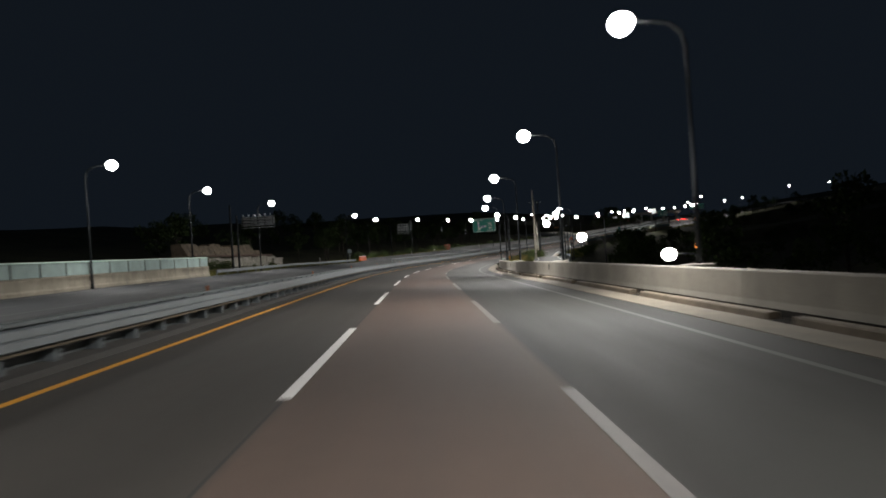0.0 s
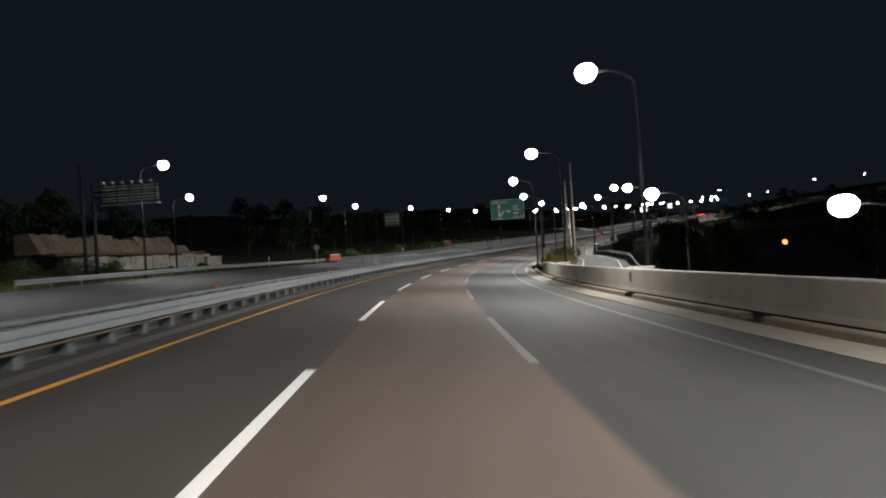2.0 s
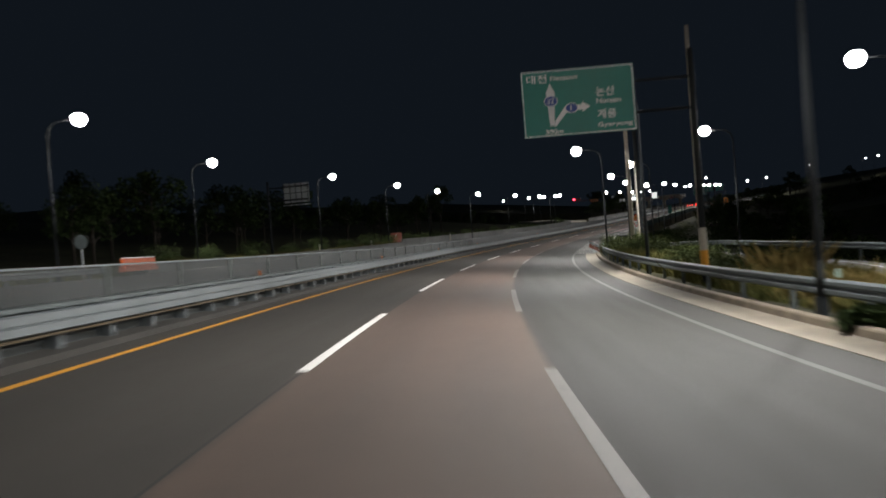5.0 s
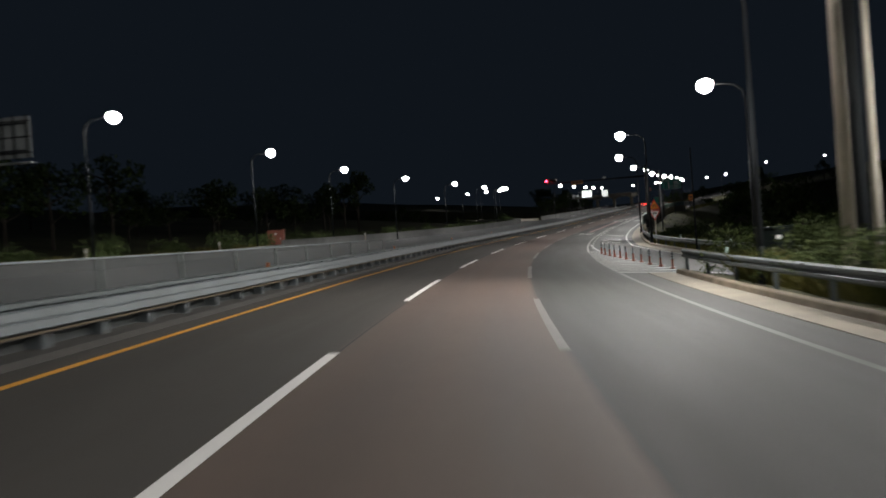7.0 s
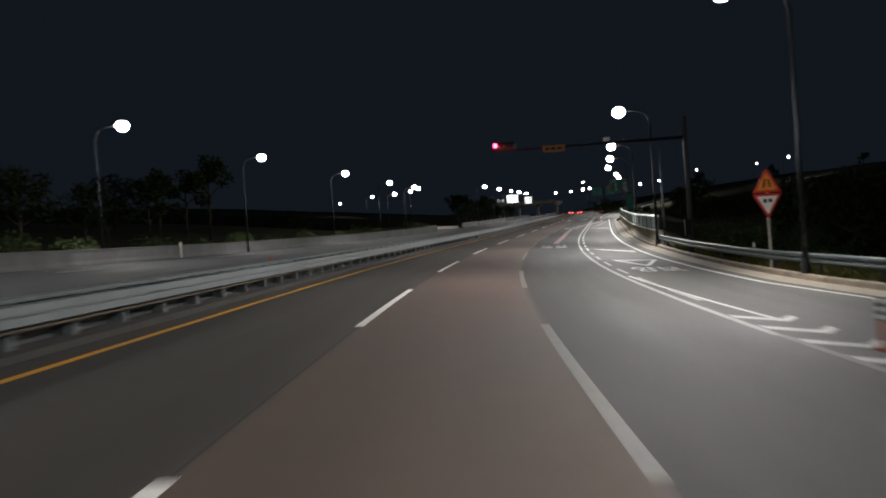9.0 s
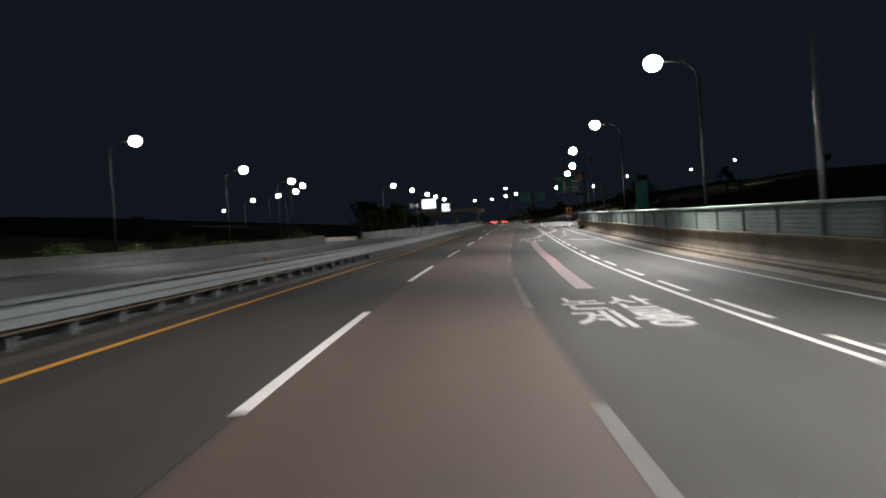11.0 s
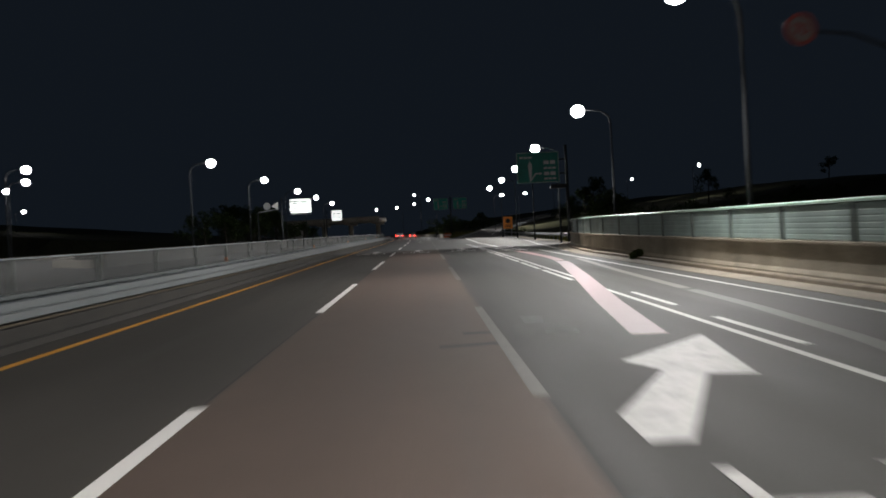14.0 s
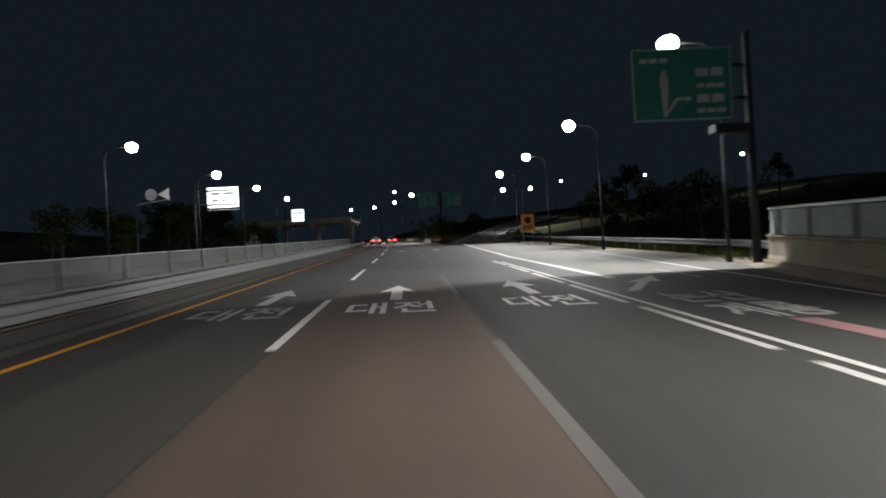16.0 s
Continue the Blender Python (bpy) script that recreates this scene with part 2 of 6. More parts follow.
M_TEAL = surface("bright_green_sheet", (0.0, 0.38, 0.30), 0.5, vary=0.1, grain=5, stain=0.8, bump=0.0)
# Green darkened to stand in for signs that no headlight reaches.
M_DIMGREEN = surface("unlit_green_sheet", (0.0, 0.17, 0.14), 0.6, vary=0.25, grain=5, stain=0.8, bump=0.0)
M_SIGNWHITE = surface("white_sign_sheet", (0.93, 0.94, 0.93), 0.45, vary=0.08, grain=5, stain=2, bump=0.0)
M_BLUE = surface("blue_sign_sheet", (0.02, 0.07, 0.34), 0.45, vary=0.08, bump=0.0)
M_ORANGE = surface("orange_sign_sheet", (0.85, 0.27, 0.02), 0.45, vary=0.12, stain=2, bump=0.0)
M_DULLRED = surface("dull_red_sheet", (0.26, 0.03, 0.025), 0.6, vary=0.3, stain=2, bump=0.0)
M_ROUNDEL = surface("dull_sign_field", (0.20, 0.16, 0.155), 0.6, vary=0.2, stain=2, bump=0.0)
M_RED = surface("red_sign_sheet", (0.62, 0.03, 0.02), 0.45, vary=0.15, stain=2, bump=0.0)
M_ALU = surface("sign_back_aluminium", (0.42, 0.45, 0.46), 0.5, 0.4, vary=0.25, stain=0.8, bump=0.05)
M_PANEL = surface("green_grey_panel", (0.275, 0.36, 0.34), 0.75, 0.0, vary=0.3, grain=20, stain=0.7, bump=0.05)
M_PANELDARK = surface("panel_post", (0.10, 0.12, 0.11), 0.5, 0.3, vary=0.3)
M_CAP = surface("pale_green_cap", (0.45, 0.62, 0.52), 0.35, 0.2, vary=0.15)
M_PLASTIC = surface("orange_plastic", (0.72, 0.14, 0.04), 0.5, vary=0.3, stain=3)
# Orange darkened to stand in for bollards standing unlit.
M_BOLLARD = surface("unlit_orange_plastic", (0.27, 0.065, 0.03), 0.6, vary=0.35, stain=3)
M_SCREEN = surface("dirty_clear_panel", (0.034, 0.041, 0.040), 0.6, vary=0.3, grain=15, stain=0.5, bump=0.0)
M_SCREEN.node_tree.nodes["Principled BSDF"].inputs["Alpha"].default_value = 0.44
M_BRICKRED = surface("weathered_red_box", (0.36, 0.11, 0.075), 0.8, vary=0.45, stain=1.3, bump=0.3)
M_LEDGE = surface("dark_brown_ledge", (0.11, 0.06, 0.045), 0.85, vary=0.45, stain=1.3, bump=0.3)
M_MEDIAN = surface("dark_brown_concrete", (0.040, 0.036, 0.031), 0.9, vary=0.4, grain=20, stain=0.9, bump=0.4)
M_RUST = surface("rust_stained_steel", (0.075, 0.052, 0.024), 0.7, 0.2, vary=0.4, stain=2.0)
M_EARTH = surface("earth_and_scrub", (0.075, 0.076, 0.040), 0.95, vary=0.6, grain=3, stain=0.12, bump=0.8, dark=(0.036, 0.035, 0.021), spec=0.1)
M_GRASS = surface("dry_grass", (0.16, 0.14, 0.045), 0.8, vary=0.5, grain=8, stain=0.4, bump=0.0, dark=(0.07, 0.08, 0.025), spec=0.1)
M_SCRUB = surface("scrub_leaves", (0.085, 0.105, 0.035), 0.85, vary=0.5, grain=6, stain=0.9, bump=0.0, dark=(0.028, 0.042, 0.014), spec=0.1)
M_LEAF = surface("leaves", (0.042, 0.062, 0.022), 0.9, vary=0.5, grain=5, stain=0.8, bump=0.0, dark=(0.02, 0.033, 0.012), spec=0.05)
M_HEDGE = surface("roadside_shrub_leaves", (0.09, 0.12, 0.045), 0.85, vary=0.5, grain=6, stain=0.5, bump=0.0, dark=(0.04, 0.06, 0.022), spec=0.08)
M_BARK = surface("bark", (0.05, 0.04, 0.03), 0.9, vary=0.5, grain=20, stain=3, bump=0.6)
M_GLASS = surface("dark_glass", (0.02, 0.025, 0.03), 0.08, vary=0.05, bump=0.0)
M_CARPAINT = surface("car_paint", (0.35, 0.36, 0.38), 0.25, 0.3, vary=0.05, bump=0.0)
M_LAMP = glow("lamp_lens", (1.0, 0.98, 0.93), 60.0)
M_REDLAMP = glow("red_signal_lens", (1.0, 0.02, 0.05), 30.0)
M_TAIL = glow("tail_lamp", (1.0, 0.03, 0.02), 14.0)
M_SODIUM = glow("sodium_lamp_globe", (1.0, 0.28, 0.05), 2.2)
# Emission stands in for lamplight falling on the overhead sign boards.
M_LIT = glow("glow_for_lit_sign", (0.92, 1.0, 0.98), 1.2)
M_AMBER = surface("amber_reflector", (0.55, 0.15, 0.03), 0.3, vary=0.1, stain=8, bump=0.0)


# ---- building helpers ----
def link(name, bm, material, parent=None, label="", smooth=False):
    me = bpy.data.meshes.new(name)
    bm.to_mesh(me)
    bm.free()
    for mt in (material if isinstance(material, (list, tuple)) else (material,)):
        me.materials.append(mt)
    if smooth:
        me.shade_smooth()
    ob = new(name, me)
    if parent is not None:
        ob.parent = parent
    if label:
        ob["label"] = label
    return ob


def part(name, bm, material, parent, label="", smooth=False):
    return link(name, bm, material, parent, label, smooth)


def share(name, mesh, m, parent=None):
    ob = new(name, mesh)
    if parent is not None:
        ob.parent = parent
    ob.matrix_basis = m
    return ob


def empty(name, m, label, category, group="", kind=""):
    ob = new(name)
    ob.empty_display_size = 0.2
    ob.matrix_basis = m
    return tagged(ob, label, category, group, kind)


def box(bm, lo, hi, bevel=0.0, m=None):
    r = bmesh.ops.create_cube(bm, size=1.0)
    vs = r["verts"]
    c = (Vector(lo) + Vector(hi)) / 2
    d = Vector(hi) - Vector(lo)
    for v in vs:
        v.co = Vector((v.co.x * d.x, v.co.y * d.y, v.co.z * d.z)) + c
    if bevel:
        es = list({e for v in vs for e in v.link_edges})
        vs = list({v for f in bmesh.ops.bevel(bm, geom=es, offset=bevel, segments=2, affect="EDGES", profile=0.6)["faces"] for v in f.verts} | {v for v in vs if v.is_valid})
    if m is not None:
        bmesh.ops.transform(bm, matrix=m, verts=[v for v in vs if v.is_valid])
    return bm


def tube(bm, a, b, r0, r1=None, seg=12):
    """A tapered round bar from a to b."""
    r1 = r0 if r1 is None else r1
    a, b = Vector(a), Vector(b)
    d = b - a
    m = Matrix.Translation((a + b) / 2) @ d.to_track_quat("Z", "Y").to_matrix().to_4x4()
    bmesh.ops.create_cone(bm, cap_ends=True, segments=seg, radius1=r0, radius2=r1, depth=d.length, matrix=m)
    return bm


def lathe_path(bm, pts, radii, seg=10):
    """A round bar along a bent line."""
    rings = []
    for i, p in enumerate(pts):
        p = Vector(p)
        d = (Vector(pts[min(i + 1, len(pts) - 1)]) - Vector(pts[max(i - 1, 0)])).normalized()
        q = d.to_track_quat("Z", "Y")
        rings.append([bm.verts.new(p + q @ Vector((math.cos(k * math.tau / seg), math.sin(k * math.tau / seg), 0)) * radii[i]) for k in range(seg)])
    for r0, r1 in zip(rings, rings[1:]):
        for k in range(seg):
            bm.faces.new((r0[k], r0[(k + 1) % seg], r1[(k + 1) % seg], r1[k]))
    bm.faces.new(rings[0][::-1])
    bm.faces.new(rings[-1])
    return bm


def sweep(profile, line, s0, s1, ds=2.0, closed=True, m=None):
    """A bmesh of a cross-section (outward, up) carried along the line, a function of s giving (u, h). Closed sections get end caps."""
    bm = bmesh.new()
    n = max(int(math.ceil((s1 - s0) / ds)), 1)
    rows = []
    for i in range(n + 1):
        s = s0 + (s1 - s0) * i / n
        u, h = line(s)
        rows.append([bm.verts.new(P(s, u + a, h + b)) for a, b in profile])
    k = len(profile)
    for r0, r1 in zip(rows, rows[1:]):
        for j in range(k if closed else k - 1):
            bm.faces.new((r0[j], r1[j], r1[(j + 1) % k], r0[(j + 1) % k]))
    if closed:
        bm.faces.new(rows[0])
        bm.faces.new(rows[-1][::-1])
    bmesh.ops.recalc_face_normals(bm, faces=bm.faces)
    return bm


def at_u(u, h=0.0):
    return lambda s: (u, h)


def patch(corners, lift=0.005, cut=1.5):
    """A thin film of paint on the road between (s, u) corners, four of them, cut finely along the road."""
    bm = bmesh.new()
    (sa, ua), (sb, ub), (sc, uc), (sd, ud) = corners
    n = max(int(max(abs(sd - sa), abs(sc - sb)) / cut), 1)
    rows = []
    for i in range(n + 1):
        f = i / n
        rows.append([bm.verts.new(P(sa + (sd - sa) * f, ua + (ud - ua) * f, lift)), bm.verts.new(P(sb + (sc - sb) * f, ub + (uc - ub) * f, lift))])
    for r0, r1 in zip(rows, rows[1:]):
        bm.faces.new((r0[0], r0[1], r1[1], r1[0]))
    bmesh.ops.recalc_face_normals(bm, faces=bm.faces)
    for f in bm.faces:
        if f.normal.z < 0:
            f.normal_flip()
    return bm


def strip(s0, s1, u, width, lift=0.005):
    return patch([(s0, u - width / 2), (s0, u + width / 2), (s1, u + width / 2), (s1, u - width / 2)], lift)


def band(points, width, lift=0.005):
    """A painted band along (s, u) points, with the width across the road."""
    bm = bmesh.new()
    ss = np.arange(points[0][0], points[-1][0] + 0.01, 1.0)
    rows = []
    for s in ss:
        u = lerp(points, s)
        rows.append([bm.verts.new(P(s, u - width / 2, lift)), bm.verts.new(P(s, u + width / 2, lift))])
    for r0, r1 in zip(rows, rows[1:]):
        bm.faces.new((r0[0], r0[1], r1[1], r1[0]))
    return bm


def sheet(left, right, level, s0, s1, across, ds=2.0):
    """A carriageway between two edges, functions of s, with the offset across and along kept for its material."""
    bm = bmesh.new()
    n = int((s1 - s0) / ds)
    rows, lat = [], []
    for i in range(n + 1):
        s = s0 + (s1 - s0) * i / n
        a, b, h = left(s), right(s), level(s)
        row = []
        for j in range(across + 1):
            u = a + (b - a) * j / across
            row.append(bm.verts.new(P(s, u, h)))
            lat.append((u, s))
        rows.append(row)
    for r0, r1 in zip(rows, rows[1:]):
        for j in range(across):
            bm.faces.new((r0[j], r0[j + 1], r1[j + 1], r1[j]))
    return bm, lat


def finish_sheet(name, bm, lat, material, label, category="road", kind="structure"):
    ob = link(name, bm, material)
    for key, k in (("lat", 0), ("run", 1)):
        a = ob.data.attributes.new(key, "FLOAT", "POINT")
        a.data.foreach_set("value", [v[k] for v in lat])
    return tagged(ob, label, category, kind=kind)


def lettering(text, material, parent, height, width=None, m=None, name="lettering", bold=0.0):
    """Raised letters in the XY plane, as one mesh under parent, scaled to the height (and width) and set at m."""
    cu = bpy.data.curves.new("letters", "FONT")
    cu.body, cu.align_x, cu.align_y, cu.resolution_u = text, "LEFT", "BOTTOM", 3
    cu.offset = bold
    tmp = bpy.data.objects.new("letters", cu)
    scene.collection.objects.link(tmp)
    me = bpy.data.meshes.new_from_object(tmp.evaluated_get(bpy.context.evaluated_depsgraph_get()))
    bpy.data.objects.remove(tmp)
    bpy.data.curves.remove(cu)
    co = np.array([v.co[:] for v in me.vertices])
    lo, hi = co.min(0), co.max(0)
    k = height / (hi[1] - lo[1])
    kx = k if width is None else width / (hi[0] - lo[0])
    for v in me.vertices:
        v.co = Vector(((v.co.x - lo[0]) * kx, (v.co.y - lo[1]) * k, 0))
    me.materials.append(material)
    me.name = name
    ob = new(name, me)
    ob.parent = parent
    if m is not None:
        ob.matrix_basis = m
    return ob


def road_word(text, s0, s1, u0, u1, material, parent):
    """A word painted on the road, its foot at s0, its head at s1, from u0 to u1."""
    ob = lettering(text, material, parent, 1.0, 1.0, name="road_word", bold=0.014)
    me = ob.data
    bm = bmesh.new()
    bm.from_mesh(me)
    bmesh.ops.subdivide_edges(bm, edges=[e for e in bm.edges if e.calc_length() > 0.3], cuts=1)
    for v in bm.verts:
        v.co = P(s0 + (s1 - s0) * v.co.y, u0 + (u1 - u0) * v.co.x, 0.006)
    for f in bm.faces:
        f.normal_update()
        if f.normal.z < 0:
            f.normal_flip()
    bm.to_mesh(me)
    bm.free()
    return ob


def road_polygon(points, lift=0.006):
    bm = bmesh.new()
    f = bm.faces.new([bm.verts.new(P(s, u, lift)) for s, u in points])
    f.normal_update()
    if f.normal.z < 0:
        f.normal_flip()
    bmesh.ops.triangulate(bm, faces=bm.faces)
    return bm


# ---- ground ----
RAMP_LEVEL = [(-40, -9.5), (20, -8.6), (40, -7.8), (65, -6.0), (90, -3.7), (120, -1.1), (140, 0.2), (150, 0.45), (175, 0.4), (185, 0.2), (192, 0.0)]
RAMP_RIGHT = [(-40, 18.5), (40, 17.4), (65, 16.8), (90, 17.0), (120, 19.3), (148, 20.2), (175, 18.2), (192, 15.6)]
RAMP_LEFT = [(-40, 11.2), (40, 10.9), (90, 11.2), (112, 12.4), (130, 13.6), (150, 14.2), (175, 12.2), (192, 9.45)]
EXIT_LEVEL = [(498, 0.0), (520, 0.35), (540, 1.0), (565, 2.1), (600, 3.8), (650, 6.0), (700, 8.0)]
EXIT_LEFT = [(498, 8.7), (520, 12.0), (540, 16.5), (565, 23.0), (600, 34.0), (650, 55.0), (700, 76.0)]
EXIT_RIGHT = [(498, 22.0), (510, 20.6), (520, 20.8), (540, 24.5), (570, 33.5), (600, 44.0), (650, 66.0), (700, 88.0)]
FAR_WALL = [(240, -23.5), (270, -25.5), (300, -25.5), (325, -23.0), (341, -20.8), (355, -21.0), (366, -22.0), (373, -24.3), (380, -28.6), (390, -36.1), (402, -46.1), (420, -61.1), (441, -73.1)]
FLARE = [(265, 12.2), (372, 12.25), (384, 13.2), (392, 14.4), (399, 15.9)]
LEFT_RAMP_R = [(380, -20.0), (388, -26.5), (409, -33.5), (427, -42.0), (445, -53.0), (474, -70.0)]
LEFT_RAMP_L = [(341, -20.8), (355, -21.0), (366, -22.0), (373, -24.3), (380, -28.5), (390, -36.0), (402, -46.0), (420, -61.0), (441, -73.0), (470, -92.0)]


def ground_height(s, u):
    """Level of the ground against the carriageway's plane."""
    base = -0.45
    if u < -24:
        d = -24 - u
        h = base + 0.5 * min(d / 3.0, 1.0) + 0.13 * max(d - 8, 0) * (1.0 if s < 330 else 0.75)
        if 335 < s < 480:
            edge = -lerp(LEFT_RAMP_L, s)
            h = base if -u < edge + 3 else base + 0.1 * (-u - edge - 3)
        if s < 92:
            h = base + min(0.02 * d, 2.0)
        return min(h, 17.0)
    if s < 192:
        low = lerp(RAMP_LEVEL, s) - 0.5
        r = lerp(RAMP_RIGHT, s)
        if s < 118:
            f = min(max((u - 0.5) / 7.0, 0), 1)
            k = min(max((118 - s) / 8.0, 0), 1)
            h = base + f * k * (min(low, base) - base)
        else:
            h = min(base, low)
        if u > r + 2:
            h = min(low, h) - min((u - r - 2) * 0.45, 6.0 if s > 120 else 1.5)
        return h
    if s < 384:
        return base if u < 15 else base - min((u - 15) * 0.4, 6.5) + max(u - 70, 0) * 0.06
    e = lerp([(384, 16.8), (431, 19.0), (470, 21.5), (498, 24.0)] + EXIT_RIGHT[1:], s)
    a = lerp([(384, 99)] + [(498, 8.7)] + EXIT_LEFT[1:], s) if s > 498 else 99.0
    if s > 498 and u > a - 2:
        lift = lerp(EXIT_LEVEL, s)
        if u < e + 3:
            return base + lift - 0.1
        return base + lift + min((u - e - 3) * 0.12, 10)
    if s > 498 and u > 10:
        return base + min((u - 10) * 0.1, 1.0)
    return base if u < e + 3 else base - min((u - e - 3) * 0.3, 3.0) + max(u - e - 30, 0) * 0.12


def build_ground():
    def axis(lo, hi, step, far):
        core = list(np.arange(lo, hi + 0.1, step))
        out = [lo - d for d in (1800, 1000, 500, 250, 120, 60, 25)] + core + [hi + d for d in (25, 60, 120, 250, 500, 1000, 1800)]
        return out
    xs, ys = axis(-90, 290, 5.0, 0), axis(-60, 740, 5.0, 0)
    bm = bmesh.new()
    grid = []
    for y in ys:
        row = []
        for x in xs:
            d = (RX - x) ** 2 + (RY - y) ** 2
            i = int(d.argmin())
            t = TH[i]
            u = math.cos(t) * (x - RX[i]) + math.sin(t) * (y - RY[i])
            s = float(ST[i])
            far = max(abs(u) - 160, 0)
            b = BK[i] * min(max(u, -27.0), 24.0)
            z = RZ[i] + b + ground_height(s, u) + noise.noise(Vector((x * 0.03, y * 0.03, 0.0))) * (0.0 if -23 < u < 24 else 0.8)
            if d[i] > 400 ** 2:
                z = RZ[i] - 5
            row.append(bm.verts.new((x, y, z)))
        grid.append(row)
    for r0, r1 in zip(grid, grid[1:]):
        for j in range(len(r0) - 1):
            bm.faces.new((r0[j], r0[j + 1], r1[j + 1], r1[j]))
    return tagged(link("ground", bm, M_EARTH, smooth=True), "dark scrubby earth falling away beside the highway", "ground", kind="structure")


build_ground()

# ---- carriageways ----
ROAD_RIGHT = [(-60, 10.0), (112, 10.0), (112.1, 9.5), (191.9, 9.5), (192, 15.55), (200, 15.0), (211, 13.8), (231, 12.4), (250, 12.3), (372, 12.35), (384, 13.35), (392, 14.55), (399, 16.0), (400, 16.9), (431, 17.7), (470, 20.2), (498, 22.0), (498.1, 9.0), (900, 9.0)]
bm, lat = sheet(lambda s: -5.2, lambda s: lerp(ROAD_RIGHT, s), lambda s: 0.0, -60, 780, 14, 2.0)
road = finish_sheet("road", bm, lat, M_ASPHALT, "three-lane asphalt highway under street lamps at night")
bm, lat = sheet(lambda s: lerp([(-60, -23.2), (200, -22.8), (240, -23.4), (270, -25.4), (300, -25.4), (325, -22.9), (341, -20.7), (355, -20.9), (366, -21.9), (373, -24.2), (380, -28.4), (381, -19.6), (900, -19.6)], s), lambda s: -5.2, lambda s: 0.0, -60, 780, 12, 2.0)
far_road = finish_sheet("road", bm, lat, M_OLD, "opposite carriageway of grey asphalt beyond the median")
bm, lat = sheet(lambda s: lerp(RAMP_LEFT, s), lambda s: lerp(RAMP_RIGHT, s), lambda s: lerp(RAMP_LEVEL, s), -40, 192, 6)
slip = finish_sheet("road", bm, lat, M_SLIP, "single-lane slip road climbing to join the highway")
bm, lat = sheet(lambda s: lerp(EXIT_LEFT, s), lambda s: lerp(EXIT_RIGHT, s), lambda s: lerp(EXIT_LEVEL, s), 498, 700, 6)
exit_road = finish_sheet("road", bm, lat, M_SLIP, "pale exit slip road climbing away in a bend")
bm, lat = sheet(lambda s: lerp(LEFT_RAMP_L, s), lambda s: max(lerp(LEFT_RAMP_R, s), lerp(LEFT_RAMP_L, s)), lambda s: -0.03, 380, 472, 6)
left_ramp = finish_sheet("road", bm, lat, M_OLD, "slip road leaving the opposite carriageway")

# paler asphalt towards the exit
bm, lat = sheet(lambda s: lerp([(394.5, 8.55), (420, 8.5), (449, 9.2), (497, 10.9)], s), lambda s: lerp(ROAD_RIGHT, s) - 0.02, lambda s: 0.003, 394.5, 497, 5)
pale = finish_sheet("road_surface", bm, lat, asphalt("pale_asphalt", (0.115, 0.11, 0.10), (0.075, 0.072, 0.067)), "pale asphalt of the exit lanes", "road")

bm, lat = sheet(lambda s: -3.9, lambda s: lerp([(394.5, 8.53), (420, 8.48), (449, 9.18), (497, 8.9), (498, 8.9)], s), lambda s: 0.003, 394.5, 640, 8)
finish_sheet("road_surface", bm, lat, asphalt("plain_grey_asphalt", (0.072, 0.070, 0.068), (0.045, 0.044, 0.043)), "plain grey asphalt of the through lanes", "road")

# ---- markings: films of paint that belong to the road ----
for k in range(-2, 31):
    part("lane_dash", strip(20 * k, 20 * k + 10, 0.0, 0.17), M_HEADLIT, road)
    if k < 24:
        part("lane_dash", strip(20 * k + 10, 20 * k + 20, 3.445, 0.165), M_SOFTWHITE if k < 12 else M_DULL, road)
    part("joint_seam", strip(20 * k + 10.1, 20 * k + 19.9, 0.02 + 0.03 * math.sin(k), 0.04, 0.003), M_SEAM, road)
    if k < 24:
        part("joint_seam", strip(20 * k + 0.1, 20 * k + 9.9, 3.55 + 0.03 * math.cos(k), 0.04, 0.003), M_SEAM, road)
part("median_line", strip(-60, 640, -3.56, 0.16), M_YELLOW, road)
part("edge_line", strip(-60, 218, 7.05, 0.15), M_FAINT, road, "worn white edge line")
part("edge_line", band([(192, 14.6), (206, 13.3), (211, 12.8), (231, 10.75), (250, 10.5), (330, 10.35), (381, 10.36)], 0.15), M_WHITE, road, "white edge line")
part("edge_line", band([(352, 11.25), (366, 11.3), (378, 11.55), (392, 12.4), (400, 12.8), (440, 15.8), (470, 18.0), (496, 20.2)], 0.15, 0.0125), M_WHITE, road, "white edge line")
part("lane_line", strip(218, 262, 7.0, 0.16), M_WORN, road, "worn solid lane line")
part("lane_line", strip(262, 347, 7.02, 0.14), M_WHITE, road, "solid white lane line")
part("lane_line", band([(347, 7.2), (380, 7.22), (412, 7.12)], 0.14, 0.0075), M_WHITE, road, "solid white lane line")
for k in range(20):
    part("short_dash", strip(225 + 6 * k - 0.2, 228.4 + 6 * k, 7.42, 0.15), M_WORN if k < 6 else M_WHITE, road)
for k in range(9):
    part("short_dash", strip(347.8 + 7.5 * k, 354.2 + 7.5 * k, 6.87, 0.16), M_WHITE, road)
part("exit_line", band([(394, 8.65), (407, 8.6), (420, 8.55), (449, 9.33), (470, 10.0), (497, 11.3)], 0.32, 0.009), M_WHITE, road, "thick white exit line")
for k in range(6):
    part("lane_dash", patch([(392.5 + 14 * k, 11.0 + 0.9 * k), (392.5 + 14 * k, 11.15 + 0.9 * k), (398 + 14 * k, 11.3 + 0.9 * k), (398 + 14 * k, 11.15 + 0.9 * k)], 0.009), M_WORN, road)
# gore hatching between highway and slip road
part("gore_line", band([(220.3, 7.8), (224.3, 7.62), (232, 7.34), (236, 7.22)], 0.13), M_MID, road)
